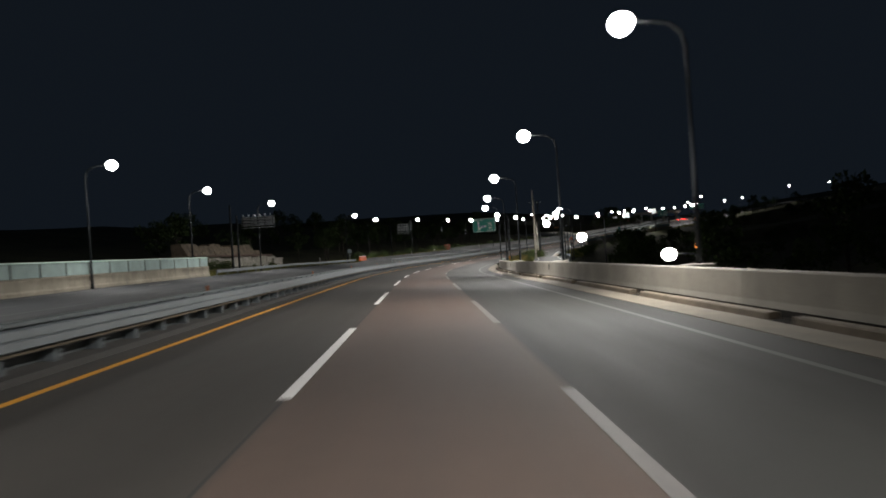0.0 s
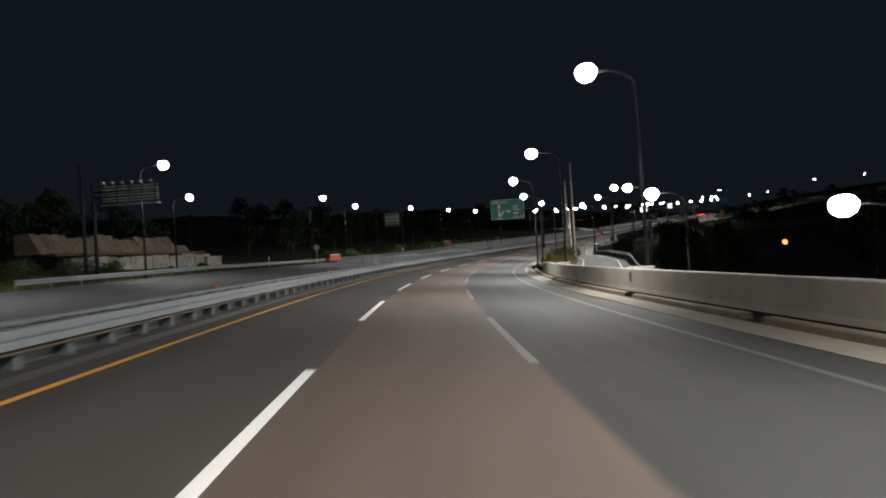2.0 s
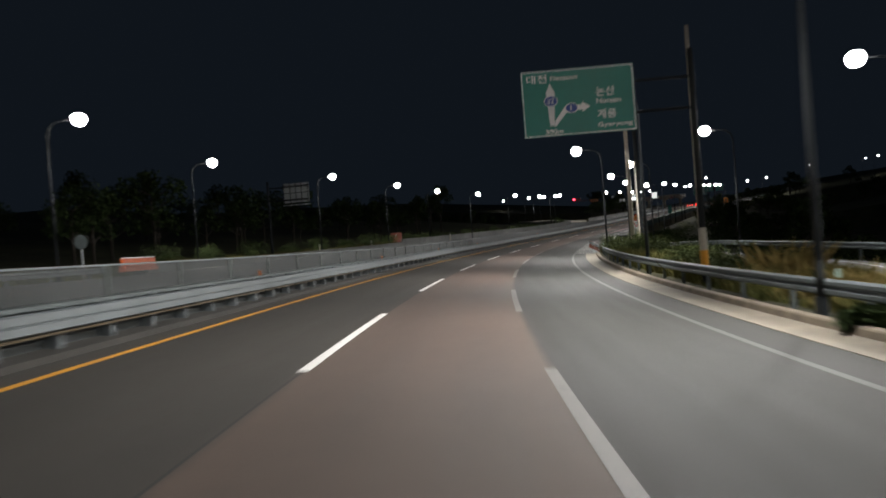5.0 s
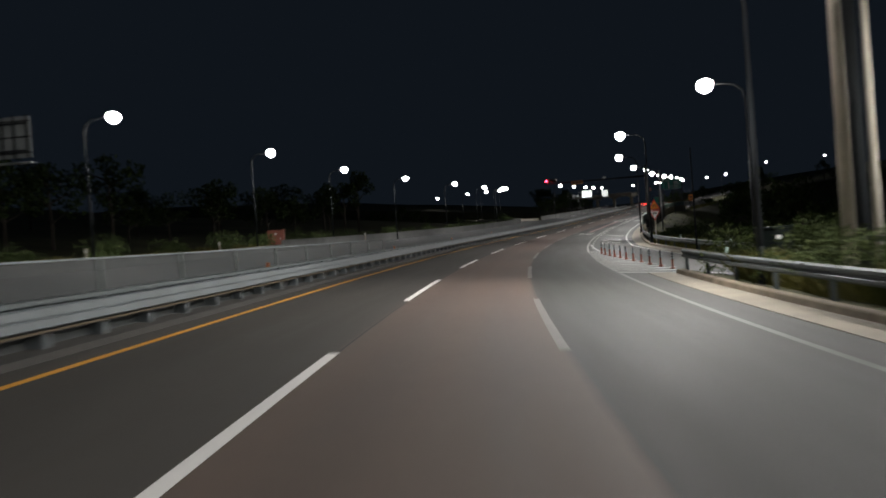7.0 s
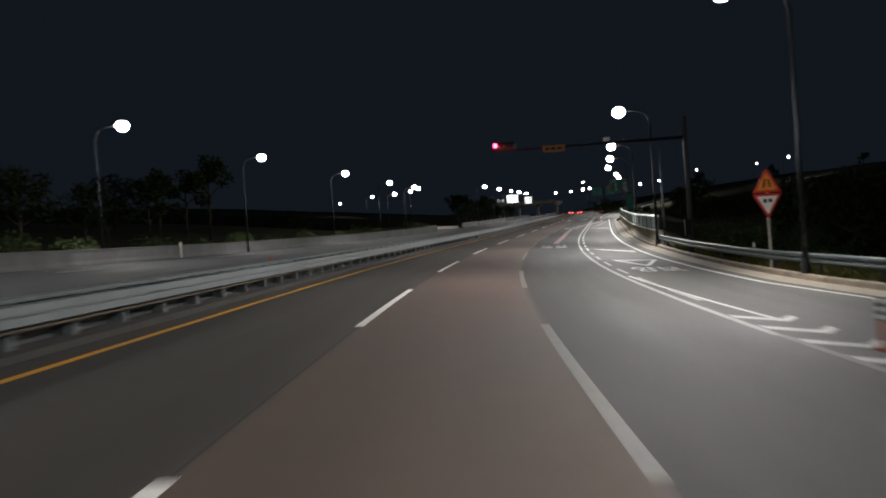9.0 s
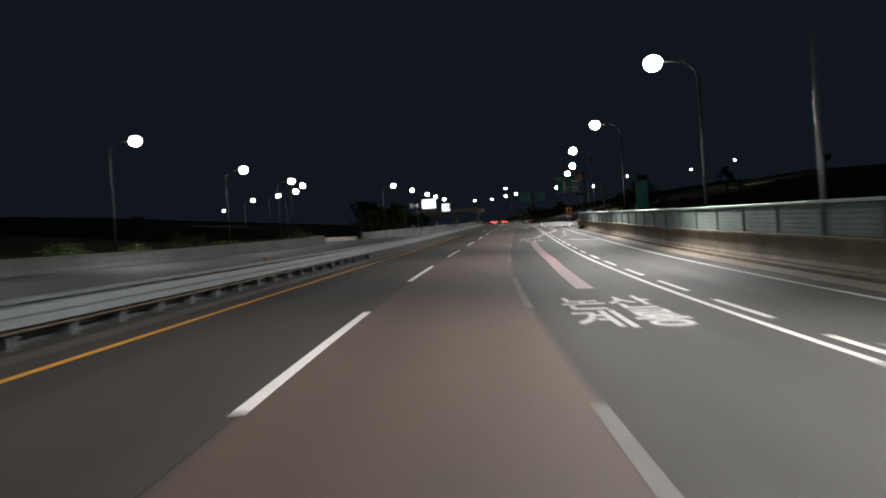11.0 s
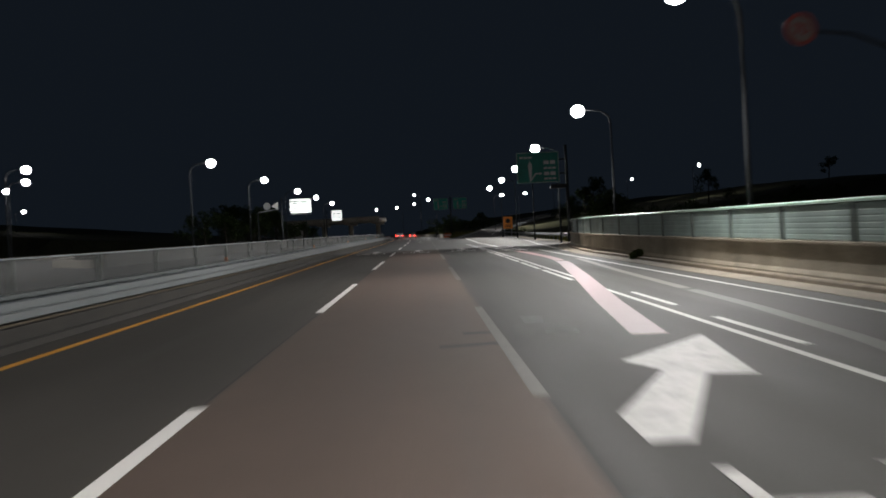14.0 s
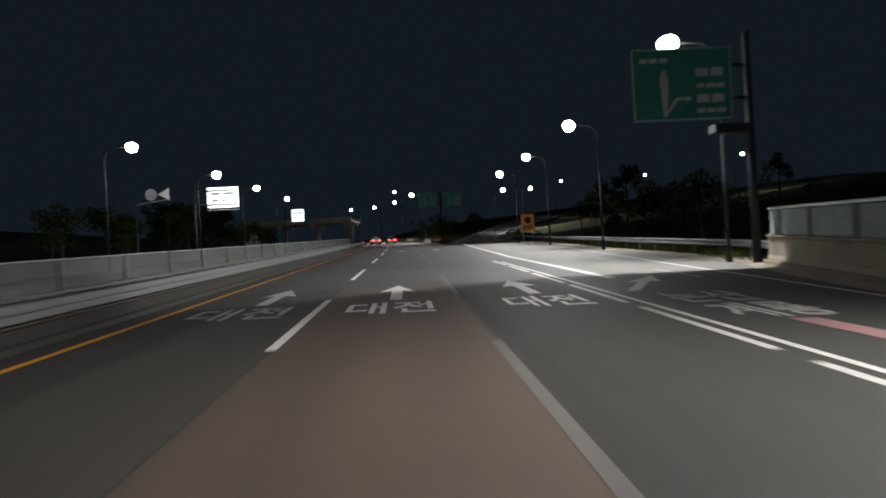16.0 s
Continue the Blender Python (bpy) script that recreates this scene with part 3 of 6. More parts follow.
FLEX = [(216.1, 7.8), (213.9, 7.93), (212.1, 8.13), (210.2, 8.3), (208.3, 8.5), (206.3, 8.68), (204.3, 8.88), (202.2, 9.08), (199.7, 9.2), (197.4, 9.4), (195.2, 9.6)]


def hatch_stripe(s, tip):
    """A painted bar from the lane's edge, bent forward where it meets the line of bollards."""
    bend = 7.12 + (tip - 7.12) * 0.66
    sb, st = s - 0.75, s - 0.1
    bm = bmesh.new()
    v = [bm.verts.new(P(a, b, 0.006)) for a, b in ((s, 7.12), (sb, bend), (st, tip), (st + 0.42, tip), (sb + 0.5, bend), (s + 0.5, 7.12))]
    for q in ((0, 1, 4, 5), (1, 2, 3, 4)):
        bm.faces.new([v[c] for c in q])
    for f in bm.faces:
        f.normal_update()
        if f.normal.z < 0:
            f.normal_flip()
    return bm


for k in range(16):
    s = 192.8 + 1.86 * k
    tip = lerp(FLEX[::-1], s) + 0.45
    if tip > 7.5:
        part("hatch_stripe", hatch_stripe(s, tip), M_MID, road)
# yield triangle, its word and the slanted bars of the joining lane
for a, b in (((247.9, 8.0), (247.6, 10.0)), ((247.6, 10.0), (242.4, 8.97)), ((242.4, 8.97), (247.9, 8.0))):
    w = 0.22 if abs(a[0] - b[0]) > 1 else 0.0
    lng = 0.0 if w else 0.55
    part("yield_mark", road_polygon([(a[0], a[1] - w / 2), (b[0], b[1] - w / 2), (b[0] - lng, b[1] + w / 2), (a[0] - lng, a[1] + w / 2)]), M_MID, road)
road_word("\uc591\ubcf4", 238.0, 241.4, 8.0, 9.95, M_MID, road)
for s in (262.5, 322.8):
    part("slanted_wedge", road_polygon([(s + 1.0, 7.62), (s - 4.0, 10.1), (s - 5.6, 10.1), (s - 1.6, 8.3)]), M_MID, road)
# pink guide band to the exit
part("guide_band", band([(274.5, 5.15), (292, 5.35), (303, 5.26), (313, 5.2), (322.8, 5.26)], 0.47), M_PINK, road, "pink painted guide band")
part("guide_band", band([(334.4, 5.72), (340.3, 6.36), (349, 7.42), (359.5, 8.6), (362, 8.77)], 0.56, 0.009), M_PALEPINK, road, "pale pink painted guide band")
part("guide_band", band([(362, 8.77), (364, 8.9), (368, 9.0), (381, 8.75)], 0.48, 0.009), M_PINK, road, "pink painted guide band")
part("faded_band", band([(329.5, 7.75), (333, 8.35), (338, 8.75), (343, 8.93)], 0.32, 0.0045), M_FAINT, road, "faded white band of an older marking")
part("faded_band", band([(343, 8.93), (345, 9.0), (352, 9.3), (364, 10.0)], 0.3, 0.0045), M_DULL, road, "worn white band of an older marking")
for s0 in (266.0, 321.4):
    road_word("\uacc4\ub8e1", s0, s0 + 2.9, 4.1, 6.15, M_MID, road)
    road_word("\ub17c\uc0b0", s0 + 3.1, s0 + 5.9, 4.15, 6.1, M_MID, road)


def arrow(s0, s1, u, lean=0.0, material=M_WHITE, wide=1.0):
    """A straight arrow on the road, leaning across it by lean."""
    n, f = s1 - s0, (s1 - s0) * 0.55
    w = 0.16 * wide
    pts = [(s0, u - w), (s0, u + w), (s0 + f, u + w + lean * 0.55), (s0 + f * 0.92, u + 0.52 * wide + lean * 0.5), (s1, u + lean), (s0 + f * 0.92, u - 0.52 * wide + lean * 0.5), (s0 + f, u - w + lean * 0.55)]
    return part("road_arrow", road_polygon(pts, 0.007), material, road)


part("road_arrow", road_polygon([(328.0, 4.0), (328.0, 4.36), (330.85, 5.43), (330.75, 5.95), (334.15, 6.44), (331.95, 4.72), (331.2, 5.02), (328.95, 4.0)], 0.007), M_MID, road)
for pts in ([(333.7, 2.5), (333.9, 3.3), (334.15, 3.85), (334.35, 3.8), (334.15, 3.2), (333.95, 2.5)], [(335.2, 2.9), (335.3, 3.6), (335.55, 3.65), (335.5, 2.9)], [(334.4, 3.75), (335.3, 3.55), (335.3, 3.68), (334.4, 3.88)]):
    part("repair_patch", road_polygon(pts, 0.0042), M_SEAM, road, "dark bitumen crack repair")
for pts in ([(336.4, 4.05), (336.6, 4.4), (337.6, 4.5), (337.8, 4.1)], [(334.9, 4.2), (335.0, 4.75), (335.5, 4.8), (335.4, 4.25)]):
    part("repair_patch", road_polygon(pts, 0.0042), M_SCUFF, road, "pale scuffed patch")
for u0, u1 in ((-2.85, -0.65), (0.7, 2.72), (4.4, 6.25)):
    road_word("\ub300\uc804", 385.3, 388.2, u0, u1, M_HEADLIT if u0 > 0 else M_WHITE, road)
    arrow(389.0, 395.0, (u0 + u1) / 2 + 0.1, material=M_HEADLIT if u0 > 0 else M_WHITE)
arrow(388.4, 394.4, 7.85, 2.2)
road_word("\uacc4\ub8e1", 381.4, 384.2, 8.0, 9.75, M_WHITE, road)
road_word("\ub17c\uc0b0", 384.7, 387.4, 8.0, 9.75, M_MID, road)
for k in range(3):
    arrow(452 + 40 * k, 457 + 40 * k, 1.75)
    arrow(452 + 40 * k, 457 + 40 * k, 5.3)
# slip road and opposite carriageway lines
def level_band(points, width, level, lift=0.006):
    bm = bmesh.new()
    rows = []
    for s in np.arange(points[0][0], points[-1][0] + 0.01, 2.0):
        u = lerp(points, s)
        rows.append([bm.verts.new(P(s, u - width / 2, level(s) + lift)), bm.verts.new(P(s, u + width / 2, level(s) + lift))])
    for r0, r1 in zip(rows, rows[1:]):
        bm.faces.new((r0[0], r0[1], r1[1], r1[0]))
    return bm


part("edge_line", level_band([(s, u - 1.0) for s, u in RAMP_RIGHT], 0.15, lambda s: lerp(RAMP_LEVEL, s)), M_WHITE, slip)
part("edge_line", level_band([(s, u + 0.8) for s, u in RAMP_LEFT], 0.15, lambda s: lerp(RAMP_LEVEL, s)), M_WHITE, slip)
part("edge_line", level_band([(s, u + 1.2) for s, u in EXIT_LEFT], 0.2, lambda s: lerp(EXIT_LEVEL, s)), M_WHITE, exit_road)
part("edge_line", level_band([(s, u - 1.5) for s, u in EXIT_RIGHT], 0.2, lambda s: lerp(EXIT_LEVEL, s)), M_WHITE, exit_road)
part("median_line", strip(-60, 640, -6.9, 0.15), M_YELLOW, far_road)
part("edge_line", strip(-60, 330, -21.7, 0.15), M_WORN, far_road)
part("lane_dash", strip(270, 278, -21.75, 0.2, 0.008), M_WHITE, far_road)
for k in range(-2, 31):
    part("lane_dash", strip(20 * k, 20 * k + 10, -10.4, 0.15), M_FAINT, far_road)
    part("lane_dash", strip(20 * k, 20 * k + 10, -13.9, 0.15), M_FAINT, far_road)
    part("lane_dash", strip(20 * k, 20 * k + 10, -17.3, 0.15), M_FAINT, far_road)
for s in (57.0, 95.0, 245.0):
    part("road_arrow", road_polygon([(s + 5, -20.15), (s + 5, -19.85), (s + 2, -19.85), (s + 2.2, -19.45), (s, -20.0), (s + 2.2, -20.55), (s + 2, -20.15)], 0.007), M_WORN, far_road)

# ---- kerbs and gutters on the near side ----
gutter = tagged(link("gutter", sweep([(0.0, 0.0), (0.0, 0.012), (0.95, 0.03), (0.95, 0.0)], at_u(8.12), -60, 192, 3), M_GUTTER), "pale concrete gutter along the asphalt", "gutter", kind="structure")
gutter_end = tagged(link("gutter", sweep([(0.0, 0.0), (0.0, 0.012), (0.95, 0.03), (0.95, 0.0)], lambda s: (lerp([(192, 14.6), (206, 13.35), (211, 12.85), (231, 11.2), (250, 11.1), (372, 11.15), (384, 12.2), (392, 13.4), (399, 14.9)], s), 0.0), 192, 399, 3), M_GUTTER), "pale concrete gutter below the bridge parapet", "gutter", kind="structure")
gutter_exit = tagged(link("gutter", sweep([(0.0, 0.005), (0.0, 0.016), (1.6, 0.03), (1.6, 0.005)], lambda s: (lerp([(399.5, 15.2), (431, 16.0), (470, 18.5), (497, 20.3)], s), 0.0), 399.5, 497, 3), M_GUTTER), "wide pale concrete verge before the exit guardrail", "gutter", kind="structure")
KERB = [(0.0, 0.0), (0.03, 0.16), (0.06, 0.19), (0.28, 0.2), (0.31, 0.18), (0.31, 0.0)]
KERB_SLIM = [(min(a, 0.29), b) for a, b in KERB]
kerb = empty("kerb", Matrix(), "row of concrete kerb blocks with drain gaps", "kerb", kind="structure")
for k in range(-4, 9):
    s0 = 7.85 + 12.2 * k
    for a, b in ((0.0, 3.75), (3.77, 7.5), (7.52, 10.85)):
        part("kerb_block", sweep(KERB_SLIM, at_u(9.07), s0 + a, s0 + b, 2.0), M_KERB, kerb)
    part("drain_inlet", sweep([(0.0, 0.0), (0.0, 0.033), (0.30, 0.05), (0.30, 0.0)], at_u(9.07), s0 + 10.87, s0 + 12.18, 1.0), M_GAPFILL, kerb, "dark open drain inlet")
part("gap_strip", sweep([(0.0, 0.0), (0.0, 0.06), (0.105, 0.065), (0.115, 0.10), (0.157, 0.208), (0.19, 0.208), (0.19, 0.0)], at_u(9.375), -41.0, 111.6, 3.0), M_GAPFILL, kerb, "dark strip in the gap behind the kerb")
for s0 in np.arange(118.0, 191.0, 6.1):
    part("kerb_block", sweep(KERB, at_u(9.07), s0, min(s0 + 6.0, 192.0), 2.0), M_KERB, kerb)
KERB_FAR = [(193, 15.5), (206, 14.3), (211, 13.8), (231, 12.15), (250, 12.05)]
for s0 in np.arange(193.5, 264.0, 6.1):
    part("kerb_block", sweep(KERB, lambda s: (lerp(KERB_FAR, s) - 0.05, 0.0), s0, min(s0 + 6.0, 265.0), 2.0), M_KERB, kerb)
for s0 in np.arange(265.5, 398.0, 8.1):
    part("kerb_block", sweep([(0, 0), (0.02, 0.12), (0.06, 0.15), (0.3, 0.15), (0.3, 0.0)], lambda s: (lerp(FLARE, s) - 0.3, 0.0), s0, min(s0 + 8.0, 398.5), 2.0), M_KERB, kerb)

# ---- concrete parapet along the viaduct ----
PARAPET = [(0.0, 0.0), (0.0, 0.07), (0.055, 0.2), (0.085, 0.36), (0.125, 1.02), (0.15, 1.055), (0.47, 1.06), (0.5, 1.03), (0.5, -0.2), (0.0, -0.2)]
parapet = empty("parapet", Matrix(), "pale cast concrete parapet with a capped top", "parapet", kind="structure")
for k in range(-6, 11):
    s0 = max(-60, 10.4 * k)
    part("parapet_section", sweep(PARAPET, at_u(9.5), s0 + 0.015, min(10.4 * (k + 1), 111.6) - 0.015, 2.0), M_CONCRETE, parapet)
for s in (16.4, 43.4, 71.6, 98.9):
    bm = bmesh.new()
    box(bm, (0.38, -0.42, 0.66), (1.25, 0.42, 1.09), 0.03)
    part("lamp_bracket", bm, M_CONCRETE, parapet).matrix_basis = stand(s, 9.6)
for s in (43.1, 70.0):
    bm = bmesh.new()
    box(bm, (0.045, -0.13, 0.57), (0.16, 0.13, 0.92), 0.01)
    part("junction_plate", bm, M_WALL, parapet).matrix_basis = stand(s, 9.53)
tagged(link("retaining_wall", sweep([(0.0, -0.2), (0.45, -0.2), (0.45, -9.0), (0.0, -9.0)], at_u(9.55), -60, 118, 4), M_WALL), "tall concrete retaining wall under the parapet", "wall", kind="structure")

# ---- guardrails ----
W_BEAM = [(0.0, 0.0), (0.03, 0.02), (0.085, 0.05), (0.085, 0.12), (0.02, 0.16), (0.02, 0.19), (0.085, 0.23), (0.085, 0.30), (0.03, 0.33), (0.0, 0.35), (-0.012, 0.35), (-0.012, 0.0)]


BOX_BEAM = [(0.0, 0.0), (0.06, 0.012), (0.085, 0.03), (0.085, 0.155), (0.045, 0.165), (0.045, 0.187), (0.085, 0.197), (0.085, 0.32), (0.06, 0.338), (0.0, 0.35), (-0.012, 0.35), (-0.012, 0.0)]


def post_mesh(height, w=0.12, d=0.1, foot=0.0):
    bm = bmesh.new()
    if foot:
        box(bm, (-foot, -0.07, -0.1), (w / 2 - 0.01, 0.07, 0.42), 0.01)
    box(bm, (-w / 2, -d / 2, -0.1), (w / 2, d / 2, height), 0.008)
    box(bm, (-w / 2 - 0.03, -d / 2 - 0.03, -0.1), (w / 2 + 0.03, d / 2 + 0.03, 0.02), 0.004)
    me = bpy.data.meshes.new("post")
    bm.to_mesh(me)
    bm.free()
    return me


def guardrail(line, s0, s1, label, beams, face=1, step=4.0, material=M_RAIL, post_h=0.8, section=8.0, group="", post_material=None, foot=0.0, section_shape=W_BEAM):
    """A guardrail along a line: posts at equal steps and lapped beams (height of each beam's foot), facing +u or -u."""
    rail = empty("guardrail", Matrix(), label, "guardrail", group)
    for h in beams:
        prof = [(face * a, b + h) for a, b in section_shape]
        s = s0
        while s < s1 - 0.5:
            e = min(s + section, s1)
            part("beam", sweep(prof, line, s, e + 0.03, 2.0), material, rail)
            s = e
    me = post_mesh(post_h, foot=foot)
    me.materials.append(post_material or material)
    s = s0 + 0.3
    while s < s1:
        u, h = line(s)
        share("post", me, stand(s, u - face * 0.09, h), rail)
        s += step
    return rail


# median: two beams on square posts, a low kerb, reflectors
median = guardrail(at_u(-4.52), -59.97, 560, "grey steel median guardrail on square posts", (0.43,), 1, 2.0, M_RAIL, 0.84, 12.0, foot=0.42, section_shape=BOX_BEAM)
for a, b in ((-60, 560),):
    for s in np.arange(a, b, 24.0):
        part("back_beam", sweep([(-0.30 - x, z + 0.47) for x, z in W_BEAM], at_u(-4.52), s, s + 24.0, 2.4), M_RAIL, median, "beam on the far face")
        # Second beam is added, dark, to stand in for shade in the openings.
        part("back_beam", sweep([(-0.30 - x, z + 0.08) for x, z in W_BEAM], at_u(-4.52), s, s + 24.0, 2.4), M_DARK, median, "added low dark beam for shade behind the openings")
        part("top_channel", sweep([(-0.26, 0.80), (-0.26, 0.87), (-0.06, 0.87), (-0.06, 0.80)], at_u(-4.52), s, s + 24.0, 2.4), M_DARKRAIL, median)
    for s in np.arange(a, b, 24.0):
        part("lower_tube", sweep([(0.0, 0.375), (0.0, 0.415), (0.05, 0.415), (0.05, 0.375)], at_u(-4.5), s, s + 24.0, 2.4), M_RUST, median, "rust-stained lower rail")
tagged(link("median_kerb", sweep([(0.0, 0.0), (0.05, 0.1), (0.6, 0.12), (1.15, 0.1), (1.2, 0.0)], at_u(-5.45), -60, 560, 3), M_MEDIAN), "low dark brown concrete strip under the median guardrail", "kerb", kind="structure")
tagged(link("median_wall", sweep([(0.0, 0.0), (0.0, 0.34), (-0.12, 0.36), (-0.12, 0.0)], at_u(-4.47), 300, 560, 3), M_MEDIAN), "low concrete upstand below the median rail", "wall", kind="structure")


# see-through glare screen on top of the median
screen = empty("glare_screen", Matrix(), "dirty translucent glare screen on slim posts above the median", "screen")
bm = bmesh.new()
box(bm, (-0.03, -0.035, 0.86), (0.03, 0.035, 1.47), 0.008)
post_me = bpy.data.meshes.new("post")
bm.to_mesh(post_me)
bm.free()
post_me.materials.append(M_PANELDARK)
for s in list(np.arange(104.0, 203.0, 4.0)) + list(np.arange(331.5, 478.0, 4.0)):
    share("post", post_me, stand(s + 0.7, -4.78), screen)
    part("panel", sweep([(-0.008, 0.88), (-0.008, 1.45), (0.008, 1.45), (0.008, 0.88)], at_u(-4.78), s + 0.74, s + 4.66, 2.0), M_SCREEN, screen)
for s in list(np.arange(104.7, 196.0, 12.0)) + list(np.arange(332.2, 474.0, 12.0)):
    part("cap", sweep([(-0.02, 1.452), (-0.02, 1.485), (0.02, 1.485), (0.02, 1.452)], at_u(-4.78), s, s + 11.99, 2.0), M_RAIL, screen, "slim grey cap rail")


def reflector_mesh():
    bm = bmesh.new()
    box(bm, (-0.03, -0.015, 0.0), (0.03, 0.015, 0.07), 0.004)
    bmesh.ops.create_cone(bm, cap_ends=True, segments=14, radius1=0.042, radius2=0.038, depth=0.04, matrix=Matrix.Translation((0, 0, 0.11)) @ Matrix.Rotation(radians(90), 4, "X"))
    return bm


bm = reflector_mesh()
me = bpy.data.meshes.new("reflector")
bm.to_mesh(me)
bm.free()
me.materials.append(M_AMBER)
for k in range(-3, 23):
    tagged(share("reflector", me, stand(14.9 + 24.05 * k, -4.62, 0.87)), "round amber reflector on the median rail", "reflector", "median reflectors")

island_rail = guardrail(at_u(9.62), 108, 192.5, "single-beam steel guardrail round the grassy gore", (0.57,), -1, 4.0, M_DARKRAIL, 0.9)
merge_rail = guardrail(lambda s: (lerp([(196, 16.0), (206, 15.2), (214, 14.3), (224, 13.4), (236, 12.55), (250, 12.35), (265, 12.3)], s), 0.05), 196, 265, "single-beam steel guardrail outside the joining lane", (0.42,), -1, 4.0, M_DARKRAIL, 0.75)
slip_rail = guardrail(lambda s: (lerp(RAMP_RIGHT, s) + 0.5, lerp(RAMP_LEVEL, s)), 20, 196, "steel guardrail on the outside of the slip road", (0.55,), -1, 4.0, M_DARKRAIL, 0.88)
exit_rail = guardrail(lambda s: (lerp([(399.5, 16.7), (404, 17.2), (428, 17.9), (460, 19.8), (498, 22.4)] + [(a, b + 0.4) for a, b in EXIT_RIGHT[1:]], s), lerp([(384, 0.0)] + EXIT_LEVEL, s)), 399.5, 640, "single-beam steel guardrail along the exit", (0.45,), -1, 4.0, M_RAIL, 0.8)
far_rail = guardrail(at_u(-22.7), 86, 160, "low steel guardrail beyond the opposite carriageway", (0.3,), 1, 4.0, M_RAIL, 0.65)

# ---- far side walls ----
def far_wall(line, s0, s1, top, label, material=M_WALL, step=10.0):
    w = empty("side_wall", Matrix(), label, "wall", kind="structure")
    for s in np.arange(s0, s1, step):
        e = min(s + step, s1)
        part("wall_section", sweep([(0.04, -0.2), (0.04, 0.12), (0.0, 0.3), (0.0, top - 0.06), (0.03, top - 0.05), (0.03, top), (-0.26, top), (-0.26, -0.6), (0.0, -0.6)], line, s + 0.012, e - 0.012, 2.5), material, w)
    return w


far_wall(at_u(-22.9), 166, 240, 0.62, "low concrete wall beyond the opposite carriageway")
far_wall(lambda s: (lerp(FAR_WALL, s), 0.0), 240, 441, 1.05, "long grey concrete wall beyond the opposite carriageway")
far_wall(lambda s: (lerp(LEFT_RAMP_R, s) + 0.3, 0.0), 381, 472, 0.55, "low pale concrete wall beside the slip road", M_CONCRETE)
far_wall(at_u(-19.6), 381, 700, 1.08, "long grey concrete wall beyond the opposite carriageway")

# ---- panelled bridge parapets ----
def panel_parapet(line, s0, s1, face, label, base=M_CONCRETE):
    """Concrete base with steel posts, translucent green-grey panels and a pale cap."""
    pp = empty("parapet", Matrix(), label, "parapet", kind="structure")
    f = face
    for s in np.arange(s0, s1 - 0.1, 8.0):
        e = min(s + 8.0, s1)
        part("base", sweep([(0, 0), (0, 0.2), (-0.06 * f, 0.32), (-0.06 * f, 1.0), (0.03 * f, 1.02), (0.03 * f, 1.08), (-0.5 * f, 1.08), (-0.5 * f, -0.6), (0, -0.6)], line, s + 0.012, e - 0.012, 2.0), base, pp)
        part("cap", sweep([(-0.12 * f, 2.02), (-0.12 * f, 2.09), (-0.17 * f, 2.12), (-0.27 * f, 2.12), (-0.3 * f, 2.09), (-0.3 * f, 2.02)], line, s + 0.005, e - 0.005, 2.0), M_CAP, pp, "pale green cap rail")
    bm = bmesh.new()
    box(bm, (-0.06, -0.07, 1.05), (0.06, 0.07, 2.03), 0.01)
    pm = bpy.data.meshes.new("panel_post")
    bm.to_mesh(pm)
    bm.free()
    pm.materials.append(M_PANELDARK)
    for s in np.arange(s0 + 0.15, s1, 4.0):
        share("panel_post", pm, stand(s, line(s)[0] - 0.18 * f), pp)
        e = min(s + 3.9, s1 - 0.1)
        if e - s > 0.5:
            prof = [(-0.17 * f, 1.10)]
            for k in range(6):
                z = 1.10 + 0.15 * k
                prof += [(-0.162 * f, z + 0.02), (-0.162 * f, z + 0.12), (-0.17 * f, z + 0.14)]
            prof += [(-0.21 * f, 2.0), (-0.21 * f, 1.10)]
            part("panel", sweep(prof, line, s + 0.08, e, 4.0), M_PANEL, pp)
    return pp


panel_parapet(lambda s: (lerp(FLARE, s), 0.0), 265.0, 399.0, -1, "concrete bridge parapet topped with green-grey panels", M_BASE)
far_wall(at_u(8.9), 532, 700, 0.85, "pale concrete parapet along the bend", M_CONCRETE)
panel_parapet(at_u(-23.2), -58.0, 85.0, 1, "concrete parapet with pale green panels beyond the far lanes", M_BASE)

# ---- pale retaining wall and slope at the far side ----
rw = empty("retaining_wall", Matrix(), "stained pale stone retaining wall in two tiers with a brown ledge", "wall", kind="structure")
stone = random.Random(11)


def stone_block(name, s0, s1, u, z0, z1, depth, lean=0.0, material=M_SHOT):
    """A rough block: gridded face pushed in and out, on a plain body."""
    bm = bmesh.new()
    n, k = max(int((s1 - s0) / 0.5), 2), 4
    rows = []
    for i in range(n + 1):
        s = s0 + (s1 - s0) * i / n
        row = []
        for j in range(k + 1):
            z = z0 + (z1 - z0) * j / k + (stone.uniform(-0.12, 0.12) if j == k else 0.0)
            row.append(bm.verts.new(P(s, u - lean * (z - z0) + stone.uniform(-0.14, 0.06), z)))
        row.append(bm.verts.new(P(s, u - depth, z1)))
        row.append(bm.verts.new(P(s, u - depth, z0)))
        rows.append(row)
    m = len(rows[0])
    for r0, r1 in zip(rows, rows[1:]):
        for j in range(m):
            bm.faces.new((r0[j], r0[(j + 1) % m], r1[(j + 1) % m], r1[j]))
    bm.faces.new(rows[0])
    bm.faces.new(rows[-1][::-1])
    bmesh.ops.recalc_face_normals(bm, faces=bm.faces)
    return part(name, bm, material, rw)


